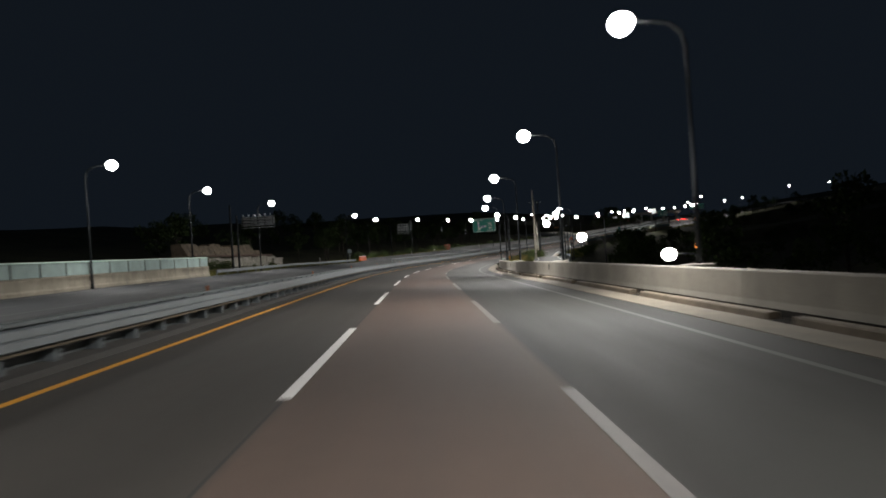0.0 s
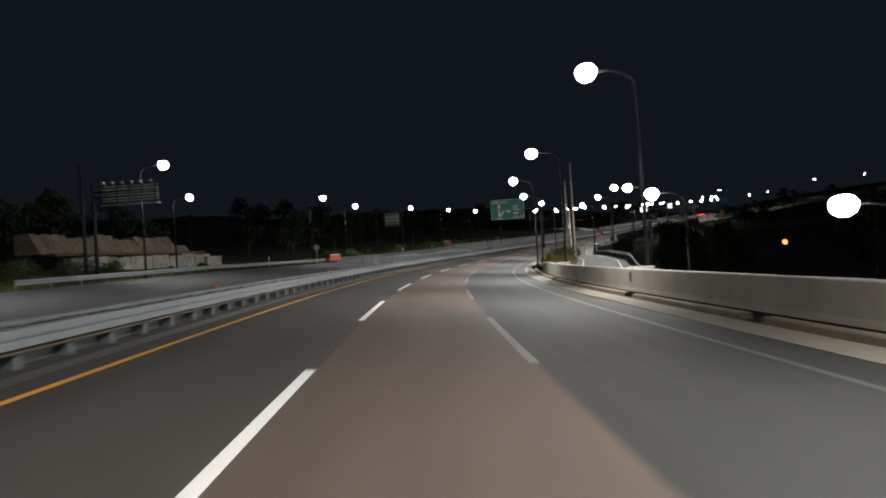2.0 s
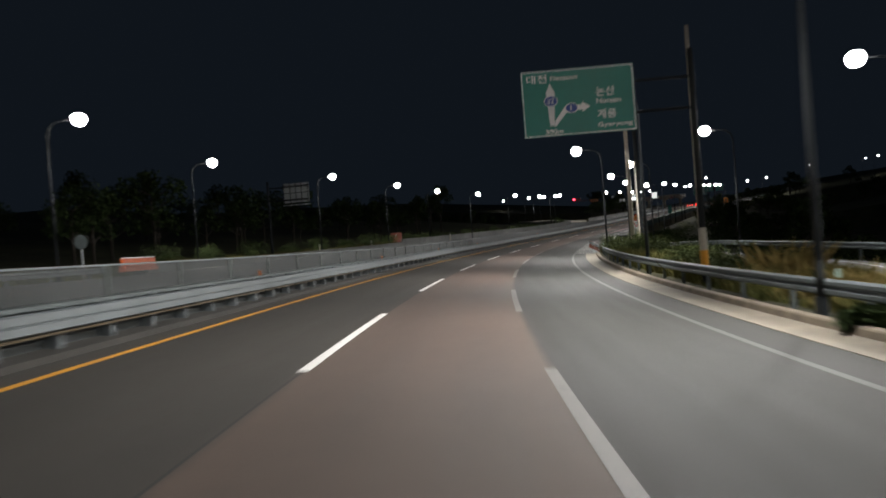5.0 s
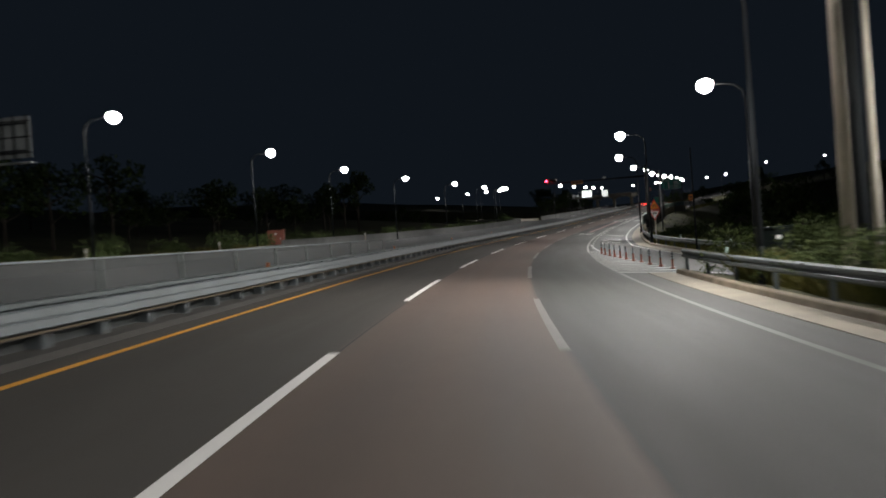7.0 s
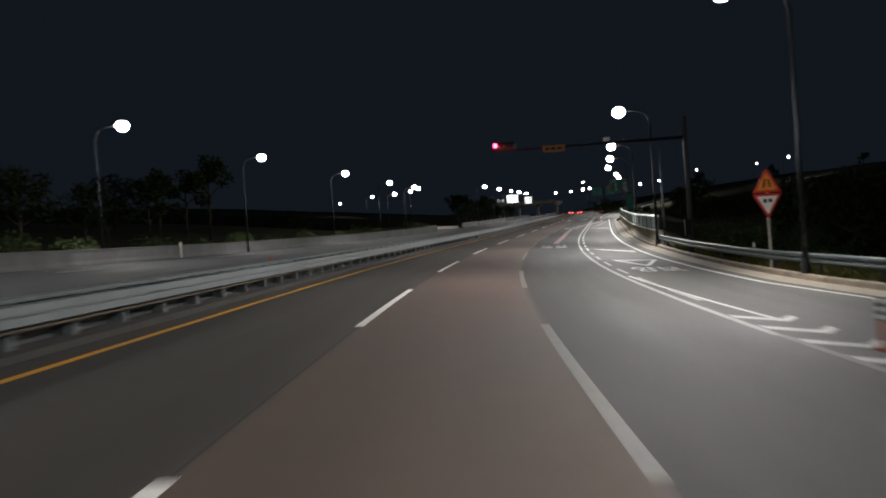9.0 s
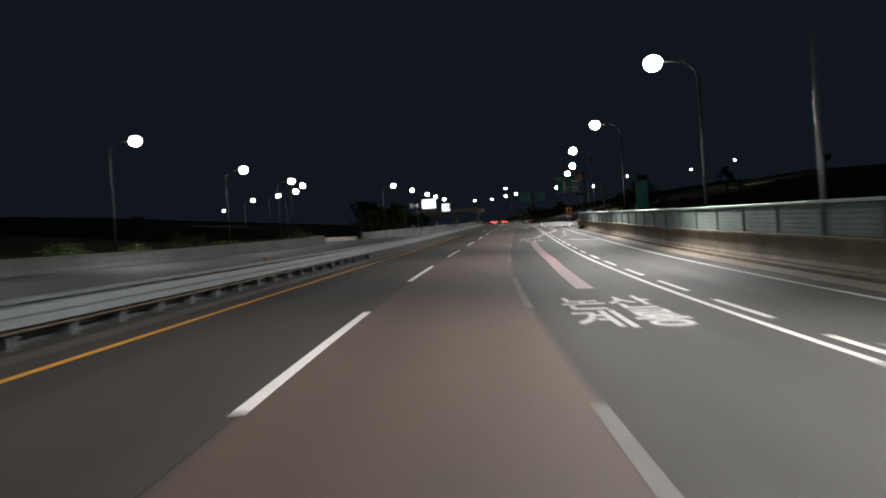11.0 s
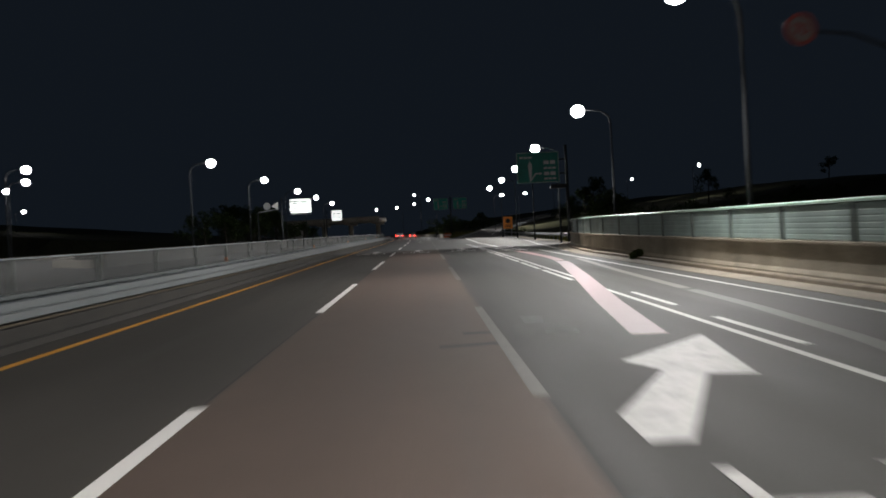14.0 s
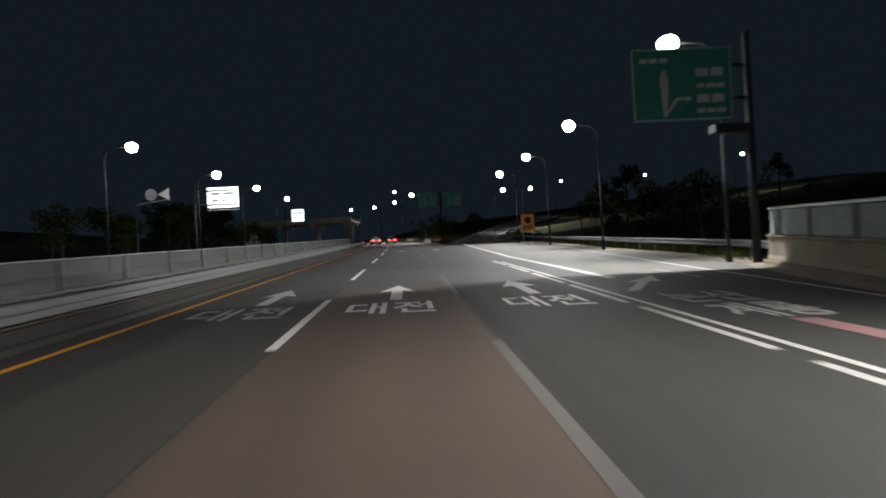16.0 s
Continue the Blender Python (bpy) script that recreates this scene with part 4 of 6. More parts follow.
s0 = 117.0
while s0 < 147:
    w = stone.uniform(3.0, 6.0)
    stone_block("wall_block", s0, s0 + w - 0.15, -35.5, -0.6, stone.uniform(1.7, 2.2), 0.8)
    s0 += w
stone_block("wall_block", 147.5, 152.0, -35.0, -0.6, 1.7, 0.8)
s0 = 113.0
while s0 < 140:
    w = stone.uniform(3.5, 7.0)
    stone_block("upper_block", s0, s0 + w - 0.1, -36.1, 2.45, stone.uniform(3.9, 4.4), 2.6, 0.6, M_BROWNROCK)
    s0 += w
stone_block("upper_block", 140.5, 145.5, -36.4, 2.45, 3.3, 2.2, 0.7, M_BROWNROCK)
part("ledge", sweep([(0.15, 2.2), (0.15, 2.46), (-0.9, 2.5), (-0.9, 2.2)], at_u(-35.5), 114, 147.5, 4.0), M_LEDGE, rw, "dark brown ledge")


# ---- street lamps ----
def lamp_template():
    lamp = empty("street_lamp", Matrix(), "tall grey steel street lamp with a lit head", "street lamp", "street lamps")
    bm = bmesh.new()
    lathe_path(bm, [(0, 0, 0), (0, 0, 4.5), (0, 0, 8.4), (0.12, 0, 8.85), (0.5, 0, 9.16), (1.0, 0, 9.24), (1.55, 0, 9.26)], [0.095, 0.078, 0.06, 0.054, 0.047, 0.04, 0.033], 12)
    part("pole", bm, M_POLE, lamp, smooth=True)
    bm = bmesh.new()
    tube(bm, (0, 0, 0), (0, 0, 0.55), 0.15, 0.13, 14)
    box(bm, (-0.22, -0.22, -0.05), (0.22, 0.22, 0.03), 0.01)
    part("base", bm, M_POLE, lamp)
    bm = bmesh.new()
    box(bm, (-0.055, 0.085, 0.9), (0.055, 0.1, 1.3), 0.004)
    part("hatch", bm, M_DARK, lamp)
    bm = bmesh.new()
    bmesh.ops.create_uvsphere(bm, u_segments=24, v_segments=16, radius=1.0)
    for v in bm.verts:
        v.co = Vector((1.93 + v.co.x * 0.46, v.co.y * 0.22, 9.30 + (v.co.z * 0.22 if v.co.z > 0 else v.co.z * 0.03)))
    part("head", bm, M_POLE, lamp, "pressed metal lamp head", True)
    # Bowl is oversized: its bulk stands in for the lamp's glare.
    bm = bmesh.new()
    bmesh.ops.create_uvsphere(bm, u_segments=24, v_segments=16, radius=1.0)
    for v in bm.verts:
        v.co = Vector((2.01 + v.co.x * 0.42, v.co.y * 0.38, 9.27 + (v.co.z * 0.42 if v.co.z < 0 else v.co.z * 0.32)))
    part("lens", bm, M_LAMP, lamp, "glowing glass bowl, enlarged to stand in for glare", True)
    return lamp


LIGHT = bpy.data.lights.new("lamp_light", "SPOT")
LIGHT.energy, LIGHT.color, LIGHT.spot_size, LIGHT.spot_blend, LIGHT.shadow_soft_size = LAMP_WATTS, LAMP_COLOUR, radians(160), 0.9, 0.18

FAR_LIGHT = LIGHT.copy()
FAR_LIGHT.energy = LAMP_WATTS * 0.37


def set_lamp(lamp, s, u_head, side, level=0.0):
    """A lamp whose head hangs at u_head; side -1 puts its mast to the right, 1 to the left."""
    m = stand(s, u_head - side * 2.0, level - 0.2, 0 if side > 0 else 180)
    lamp.matrix_basis = m
    if (s > 610 and u_head < 60) or (u_head < -28 and s < 140) or u_head < -60:
        return lamp
    li = new("lamp_light", LIGHT if -15 < u_head < 60 else FAR_LIGHT)
    li.matrix_basis = Matrix.Translation(m @ Vector((2.01, 0, 8.54))) @ Matrix.Rotation(radians((-37 if u_head > -15 else -12) * side), 4, "Y")
    return lamp


TALL = lamp_template()
first = True
ROW = [(16.4, 8.5, -1, -0.2), (43.4, 8.6, -1, 0.05), (71.5, 8.65, -1, 0.05), (99.0, 8.6, -1, 0.05), (126.0, 7.5, -1, 0.2), (149.4, 7.8, -1, -0.2), (182.5, 8.0, -1, 0.1),
       (-11.0, 8.6, -1, 0.05), (-38.0, 8.6, -1, 0.05), (-65.0, 8.6, -1, 0.05),
       (39.8, 16.3, -1, -7.7), (64.8, 15.6, -1, -5.9), (90.0, 15.2, -1, -3.6), (119.8, 18.3, -1, -1.0), (147.9, 19.3, -1, 0.65), (175.1, 17.5, -1, 0.6), (204.1, 13.2, -1, 0.25),
       (232.0, 10.35, -1, 0.35), (263.3, 10.1, -1, 0.2), (292.3, 10.7, -1, -0.1), (322.9, 10.95, -1, 0.2), (348.3, 10.75, -1, 0.0), (374.3, 12.3, -1, -0.3), (400.8, 13.1, -1, -0.15), (426.5, 14.0, -1, -0.2), (452.9, 14.8, -1, 0.0), (477.0, 15.0, -1, 0.0),
       (543.0, 5.9, -1, 0.9), (600.5, 5.2, -1, 1.9), (639.5, 1.8, -1, 2.1), (665.0, -4.3, -1, 2.4), (547.7, 25.7, 1, 1.5), (564.5, 35.1, 1, 2.4), (646.0, 65.6, 1, 8.8), (623.0, 7.0, -1, 5.9), (645.0, 95.0, 1, 9.7), (559.0, 84.6, 1, 8.0),
       (-26.0, -21.4, 1, 0.0), (1.0, -21.4, 1, 0.0), (27.5, -21.2, 1, 0.0), (53.9, -21.1, 1, 0.1), (80.4, -21.5, 1, 0.1), (105.6, -21.0, 1, 0.1), (131.4, -29.5, 1, -0.7), (155.2, -20.9, 1, 0.2), (180.8, -24.0, 1, 0.0), (208.0, -21.9, 1, 0.3), (234.4, -21.8, 1, 0.25), (259.2, -23.2, 1, 0.2), (285.2, -23.4, 1, 0.15), (311.3, -22.8, 1, -0.1), (339.7, -24.2, 1, -0.4), (364.8, -25.8, 1, -0.4),
       (384.5, -29.3, 1, 0.0), (404.8, -35.8, 1, 0.2), (423.4, -44.4, 1, 0.5), (441.6, -55.4, 1, 0.8), (529.2, -90.7, 1, 1.7),
       (403.2, -17.6, 1, -0.1), (430.4, -17.6, 1, -0.1), (457.8, -17.3, 1, -0.2), (485.0, -17.5, 1, -0.1), (522.6, -17.6, 1, 0.1)]
for s, u, side, level in ROW:
    ob = TALL if first else copy_thing(TALL, Matrix())
    first = False
    set_lamp(ob, s, u, side, level)


# ---- signs ----
def plate(w, h, t=0.03, bevel=0.012):
    """A board in the XZ plane, its foot at z 0, its face towards -y."""
    bm = bmesh.new()
    return box(bm, (-w / 2, 0, 0), (w / 2, t, h), bevel)


FLAT = Matrix.Rotation(radians(90), 4, "X")


def on_face(x, z, y=-0.004):
    return Matrix.Translation((x, y, z)) @ FLAT


def outline(bm, w, h, t, x0=0.0, z0=0.0, y=-0.003):
    """A thin frame on a board's face."""
    for lo, hi in (((x0 - w / 2, z0), (x0 + w / 2, z0 + t)), ((x0 - w / 2, z0 + h - t), (x0 + w / 2, z0 + h)), ((x0 - w / 2, z0 + t), (x0 - w / 2 + t, z0 + h - t)), ((x0 + w / 2 - t, z0 + t), (x0 + w / 2, z0 + h - t))):
        vs = [bm.verts.new((a, y, b)) for a, b in ((lo[0], lo[1]), (hi[0], lo[1]), (hi[0], hi[1]), (lo[0], hi[1]))]
        bm.faces.new(vs)
    return bm


def flat_poly(points, y=-0.004):
    bm = bmesh.new()
    f = bm.faces.new([bm.verts.new((a, y, b)) for a, b in points])
    bmesh.ops.triangulate(bm, faces=[f])
    return bm


def disc(r, y, x=0.0, z=0.0, seg=32, sx=1.0):
    bm = bmesh.new()
    f = bm.faces.new([bm.verts.new((x + sx * r * math.cos(k * math.tau / seg), y, z + r * math.sin(k * math.tau / seg))) for k in range(seg)])
    return bm


def guide_sign():
    """Green direction sign on two arms from a mast, over the lanes."""
    s, u0, u1, z0, z1 = 138.8, 4.25, 8.2, 5.77, 8.12
    w, h = u1 - u0, z1 - z0
    mast_u = 10.25
    sign = empty("guide_sign", stand(s, mast_u), "green direction sign on a cantilever mast over the highway", "road sign")
    cx = (u0 + u1) / 2 - mast_u
    board = part("board", plate(w, h, 0.05), M_GREEN, sign)
    board.matrix_basis = Matrix.Translation((cx, 0, z0 + (mast_u - 6.2) * -0.0)) @ Matrix.Rotation(0.0, 4, "Y")
    bm = bmesh.new()
    part("border", outline(bm, w - 0.04, h - 0.04, 0.035, 0, 0.02), M_SIGNWHITE, board)

    def X(f):
        return -w / 2 + f * w

    def Z(f):
        return f * h
    part("arrow", flat_poly([(X(0.235), Z(0.16)), (X(0.275), Z(0.16)), (X(0.275), Z(0.66)), (X(0.295), Z(0.66)), (X(0.255), Z(0.80)), (X(0.215), Z(0.66)), (X(0.235), Z(0.66))]), M_SIGNWHITE, board)
    part("arrow", flat_poly([(X(0.278), Z(0.22)), (X(0.278), Z(0.13)), (X(0.40), Z(0.36)), (X(0.53), Z(0.37)), (X(0.53), Z(0.33)), (X(0.60), Z(0.41)), (X(0.53), Z(0.49)), (X(0.53), Z(0.45)), (X(0.38), Z(0.44))], -0.0055), M_SIGNWHITE, board)
    for fx, fz, txt, r in ((0.255, 0.53, "32", 0.19), (0.435, 0.405, "1", 0.18)):
        part("route_badge", disc(r, -0.007, X(fx), Z(fz), 32, 1.3), M_SIGNWHITE, board)
        part("route_badge", disc(r - 0.025, -0.009, X(fx), Z(fz), 32, 1.32), M_BLUE, board, "blue oval route badge")
        lettering(txt, M_SIGNWHITE, board, 0.19, None, on_face(X(fx) - (0.13 if len(txt) > 1 else 0.04), Z(fz) - 0.095, -0.011), bold=0.014)
    for txt, x0, z0f, hh, ww in (("\ub300\uc804", 0.05, 0.81, 0.30, 0.72), ("Daejeon", 0.265, 0.82, 0.19, 0.95), ("300m", 0.19, 0.035, 0.17, 0.62),
                                 ("\ub17c\uc0b0", 0.66, 0.55, 0.33, 0.66), ("Nonsan", 0.66, 0.44, 0.18, 0.85), ("\uacc4\ub8e1", 0.66, 0.21, 0.33, 0.66), ("Gyeryong", 0.66, 0.07, 0.19, 1.2)):
        lettering(txt, M_SIGNWHITE, board, hh, ww, on_face(X(x0), Z(z0f)), bold=0.016)
    bm = bmesh.new()
    tube(bm, (0, 0.25, -0.3), (0, 0.25, 8.5), 0.13, 0.10, 16)
    part("mast", bm, M_POLE, sign, smooth=True)
    bm = bmesh.new()
    tube(bm, (0, 0.25, 1.35), (0, 0.25, 2.15), 0.137, 0.133, 16)
    part("mast_band", bm, M_PALEPOLE, sign, "pale protective band")
    bm = bmesh.new()
    tube(bm, (0, 0.25, 0.75), (0, 0.25, 1.35), 0.139, 0.137, 16)
    part("mast_band", bm, M_YELLOW, sign, "yellow band")
    for z in (z0 + 0.65, z1 - 0.6):
        bm = bmesh.new()
        tube(bm, (0.0, 0.25, z), (cx - w / 2 + 0.2, 0.16, z), 0.055, 0.04, 12)
        part("arm", bm, M_POLE, sign, smooth=True)
    return sign


guide_sign()


def back_sign(s, u0, u1, z0, z1, mast_u, label, lit=False, lamps=False):
    """A sign for the other direction, seen from its back: board, ribs, arms and mast."""
    sign = empty("overhead_sign", stand(s, mast_u), label, "road sign", "overhead signs")
    a, b = u0 - mast_u, u1 - mast_u
    w, h = b - a, z1 - z0
    board = part("board", plate(w, h, 0.05), M_LIT if lit else M_ALU, sign, "bright board, glowing in place of lamplight" if lit else "")
    board.matrix_basis = Matrix.Translation(((a + b) / 2, 0.0, z0))
    for f in (0.12, 0.5, 0.88):
        bm = bmesh.new()
        box(bm, (-w / 2, -0.09, h * f - 0.035), (w / 2, 0.0, h * f + 0.035), 0.006)
        part("rib", bm, M_POLE, board)
    for f in ((0.04, 0.96) if lit else (0.04, 0.28, 0.5, 0.72, 0.96)):
        bm = bmesh.new()
        box(bm, (-w / 2 + w * f - 0.035, -0.14, -0.05), (-w / 2 + w * f + 0.035, -0.09, h + 0.05), 0.006)
        part("rib", bm, M_POLE, board)
    bm = bmesh.new()
    tube(bm, (0, -0.2, -0.9), (0, -0.2, z1 + 0.35), 0.15, 0.11, 16)
    part("mast", bm, M_POLE, sign, smooth=True)
    for z in (z0 + 0.35, z1 - 0.4):
        bm = bmesh.new()
        tube(bm, (0, -0.2, z), (b - 0.1, -0.19, z), 0.065, 0.05, 12)
        part("arm", bm, M_POLE, sign, smooth=True)
    bm = bmesh.new()
    box(bm, (a, -0.25, z0 - 0.28), (b, 0.35, z0 - 0.22), 0.01)
    part("walkway", bm, M_STEEL, sign, "grated service walkway")
    if lit:
        for k, (x0, x1, zf) in enumerate(((0.12, 0.42, 0.62), (0.5, 0.88, 0.62), (0.12, 0.36, 0.28), (0.44, 0.6, 0.28), (0.66, 0.88, 0.28))):
            part("word_bar", flat_poly([(a + w * x0, z0 + h * zf), (a + w * x1, z0 + h * zf), (a + w * x1, z0 + h * (zf + 0.13)), (a + w * x0, z0 + h * (zf + 0.13))], -0.004), M_DARKRAIL, sign)
    if lamps:
        for k in range(6):
            bm = bmesh.new()
            x = a + (k + 0.5) * w / 6
            tube(bm, (x, 0.0, z1 - 0.05), (x, -0.5, z1 + 0.25), 0.02, 0.02, 8)
            box(bm, (x - 0.09, -0.62, z1 + 0.14), (x + 0.09, -0.42, z1 + 0.3), 0.02)
            part("floodlight", bm, M_STEEL, sign)
    return sign


back_sign(99.8, -23.5, -19.2, 5.9, 7.05, -24.1, "grey back of an overhead sign with floodlights", lamps=True)
back_sign(199.0, -24.6, -21.6, 5.95, 8.1, -26.3, "grey back of an overhead sign on a single mast")
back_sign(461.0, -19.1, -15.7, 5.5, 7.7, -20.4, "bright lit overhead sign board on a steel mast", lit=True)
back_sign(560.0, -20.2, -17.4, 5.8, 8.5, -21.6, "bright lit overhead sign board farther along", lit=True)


def small_plates():
    """A round and a three-cornered plate on one short arm, seen from behind."""
    t = empty("road_sign", stand(440.0, -20.4), "round and three-cornered sign plates on a steel post", "road sign")
    bm = bmesh.new()
    tube(bm, (0, 0, -0.5), (0, 0, 5.2), 0.08, 0.07)
    part("post", bm, M_POLE, t)
    bm = bmesh.new()
    tube(bm, (0, 0, 5.15), (2.6, 0, 5.5), 0.045, 0.04)
    part("arm", bm, M_STEEL, t)
    bm = bmesh.new()
    bmesh.ops.create_cone(bm, cap_ends=True, segments=28, radius1=0.5, radius2=0.5, depth=0.03, matrix=Matrix.Translation((1.3, -0.06, 5.95)) @ FLAT)
    part("round_plate", bm, M_ALU, t)
    bm = bmesh.new()
    bmesh.ops.create_cone(bm, cap_ends=True, segments=3, radius1=0.62, radius2=0.62, depth=0.03, matrix=Matrix.Translation((2.5, -0.06, 5.95)) @ FLAT @ Matrix.Rotation(radians(90), 4, "Z"))
    part("triangle_plate", bm, M_SIGNWHITE, t)


small_plates()


def warning_sign():
    t = empty("warning_sign", stand(238.3, 13.1), "orange warning triangle above a white give-way triangle", "road sign")
    bm = bmesh.new()
    tube(bm, (0, 0.05, -0.6), (0, 0.05, 3.8), 0.045, 0.045, 12)
    part("post", bm, M_PALEPOLE, t)
    r = 0.62
    for z, up, inner, nm in ((2.98, 1, M_ORANGE, "upper"), (2.93, -1, M_SIGNWHITE, "lower")):
        h = 0.96
        bm = bmesh.new()
        pts = [(-0.55, 0), (0.55, 0), (0, up * h)]
        vs = [bm.verts.new((x, 0.0, z + q)) for x, q in pts]
        f = bm.faces.new(vs)
        ex = bmesh.ops.extrude_face_region(bm, geom=[f])
        bmesh.ops.translate(bm, verts=[v for v in ex["geom"] if isinstance(v, bmesh.types.BMVert)], vec=(0, 0.025, 0))
        bmesh.ops.recalc_face_normals(bm, faces=bm.faces)
        tri = part("triangle_plate", bm, M_RED, t, "red-bordered triangle plate")
        c = up * h / 3
        part("field", flat_poly([(x * 0.72, z + c + (q - c) * 0.72) for x, q in pts]), inner, tri)
        if up > 0:
            part("symbol", flat_poly([(-0.17, z + 0.2), (-0.09, z + 0.2), (-0.02, z + 0.52), (-0.09, z + 0.52)], -0.007), M_BLACK, tri)
            part("symbol", flat_poly([(0.08, z + 0.2), (0.16, z + 0.2), (0.1, z + 0.5), (0.03, z + 0.5)], -0.007), M_BLACK, tri)
        else:
            for x in (-0.16, 0.04):
                part("symbol", flat_poly([(x, z - 0.34), (x + 0.13, z - 0.34), (x + 0.13, z - 0.2), (x, z - 0.2)], -0.007), M_BLACK, tri)


warning_sign()


def traffic_signal():
    """Mast with a long arm over the lanes: a horizontal signal head showing red, and an amber board."""
    t = empty("traffic_signal", stand(254.6, 13.0), "traffic signal arm over the lanes, showing red", "traffic signal")
    bm = bmesh.new()
    tube(bm, (0, 0, -0.6), (0, 0, 7.8), 0.17, 0.13, 16)
    part("mast", bm, M_MAST, t, smooth=True)
    bm = bmesh.new()
    tube(bm, (0, 0, 6.62), (-11.1, 0, 6.66), 0.10, 0.05, 12)
    part("arm", bm, M_POLE, t, smooth=True)
    bm = bmesh.new()
    box(bm, (-11.03, -0.12, 6.77), (-9.68, 0.12, 7.17), 0.03)
    hd = part("signal_head", bm, M_DARK, t)
    for k in range(4):
        x = -10.83 + 0.32 * k
        bm = bmesh.new()
        bmesh.ops.create_uvsphere(bm, u_segments=14, v_segments=8, radius=0.135, matrix=Matrix.Translation((x, -0.1, 6.97)))
        for v in bm.verts:
            v.co.y = -0.1 + (v.co.y + 0.1) * 0.5
        part("lens", bm, M_REDLAMP if k == 0 else M_BLACK, hd, "lit red lens" if k == 0 else "dark lens", True)
        bm = bmesh.new()
        bmesh.ops.create_cone(bm, cap_ends=False, segments=16, radius1=0.15, radius2=0.15, depth=0.2, matrix=Matrix.Translation((x, -0.2, 6.97)) @ FLAT)
        bmesh.ops.delete(bm, geom=[v for v in bm.verts if v.co.z < 6.92], context="VERTS")
        part("visor", bm, M_BLACK, hd)
    bm = bmesh.new()
    box(bm, (-8.1, -0.12, 6.36), (-6.8, -0.08, 6.74), 0.01)
    bd = part("board", bm, M_NAMEBOARD, t, "dim amber name board")
    for x in (-7.95, -7.6, -7.25):
        part("word_bar", flat_poly([(x, 6.48), (x + 0.24, 6.48), (x + 0.24, 6.62), (x, 6.62)], -0.125), M_BLACK, bd)
    bm = bmesh.new()
    box(bm, (-4.6, -0.35, 6.75), (-4.25, 0.15, 6.93), 0.03)
    tube(bm, (-4.42, 0, 6.6), (-4.42, 0, 6.77), 0.03)
    part("traffic_camera", bm, M_SIGNWHITE, t, "white traffic camera")
    bm = bmesh.new()
    box(bm, (-0.35, -0.3, 1.0), (0.0, 0.1, 1.9), 0.03)
    part("control_box", bm, M_POLE, t, "grey control box")
    red = bpy.data.lights.new("signal_light", "POINT")
    red.energy, red.color, red.shadow_soft_size = 25, (1, 0.05, 0.08), 0.12
    new("signal_light", red).matrix_basis = Matrix.Translation(stand(254.6, 13.0) @ Vector((-10.83, -0.5, 6.97)))


traffic_signal()


def speed_roundel():
    t = empty("speed_sign", stand(339.4, 12.9), "round red-ringed speed limit sign on a slanting arm", "road sign")
    bm = bmesh.new()
    tube(bm, (0, 0, -0.6), (0, 0, 4.9), 0.10, 0.08)
    part("post", bm, M_MAST, t)
    bm = bmesh.new()
    lathe_path(bm, [(0, 0, 4.8), (-0.35, 0, 5.25), (-1.2, 0, 5.6), (-2.35, 0, 5.72)], [0.05, 0.045, 0.035, 0.028], 8)
    part("arm", bm, M_POLE, t)
    bm = bmesh.new()
    bmesh.ops.create_cone(bm, cap_ends=True, segments=32, radius1=0.35, radius2=0.35, depth=0.03, matrix=Matrix.Translation((-2.33, -0.06, 5.73)) @ FLAT)
    pl = part("plate", bm, M_DULLRED, t)
    part("field", disc(0.27, -0.078, -2.33, 5.73), M_ROUNDEL, pl, "dull pale field")
    lettering("70", M_DULLRED, pl, 0.25, 0.32, on_face(-2.49, 5.605, -0.081), bold=0.02)


speed_roundel()


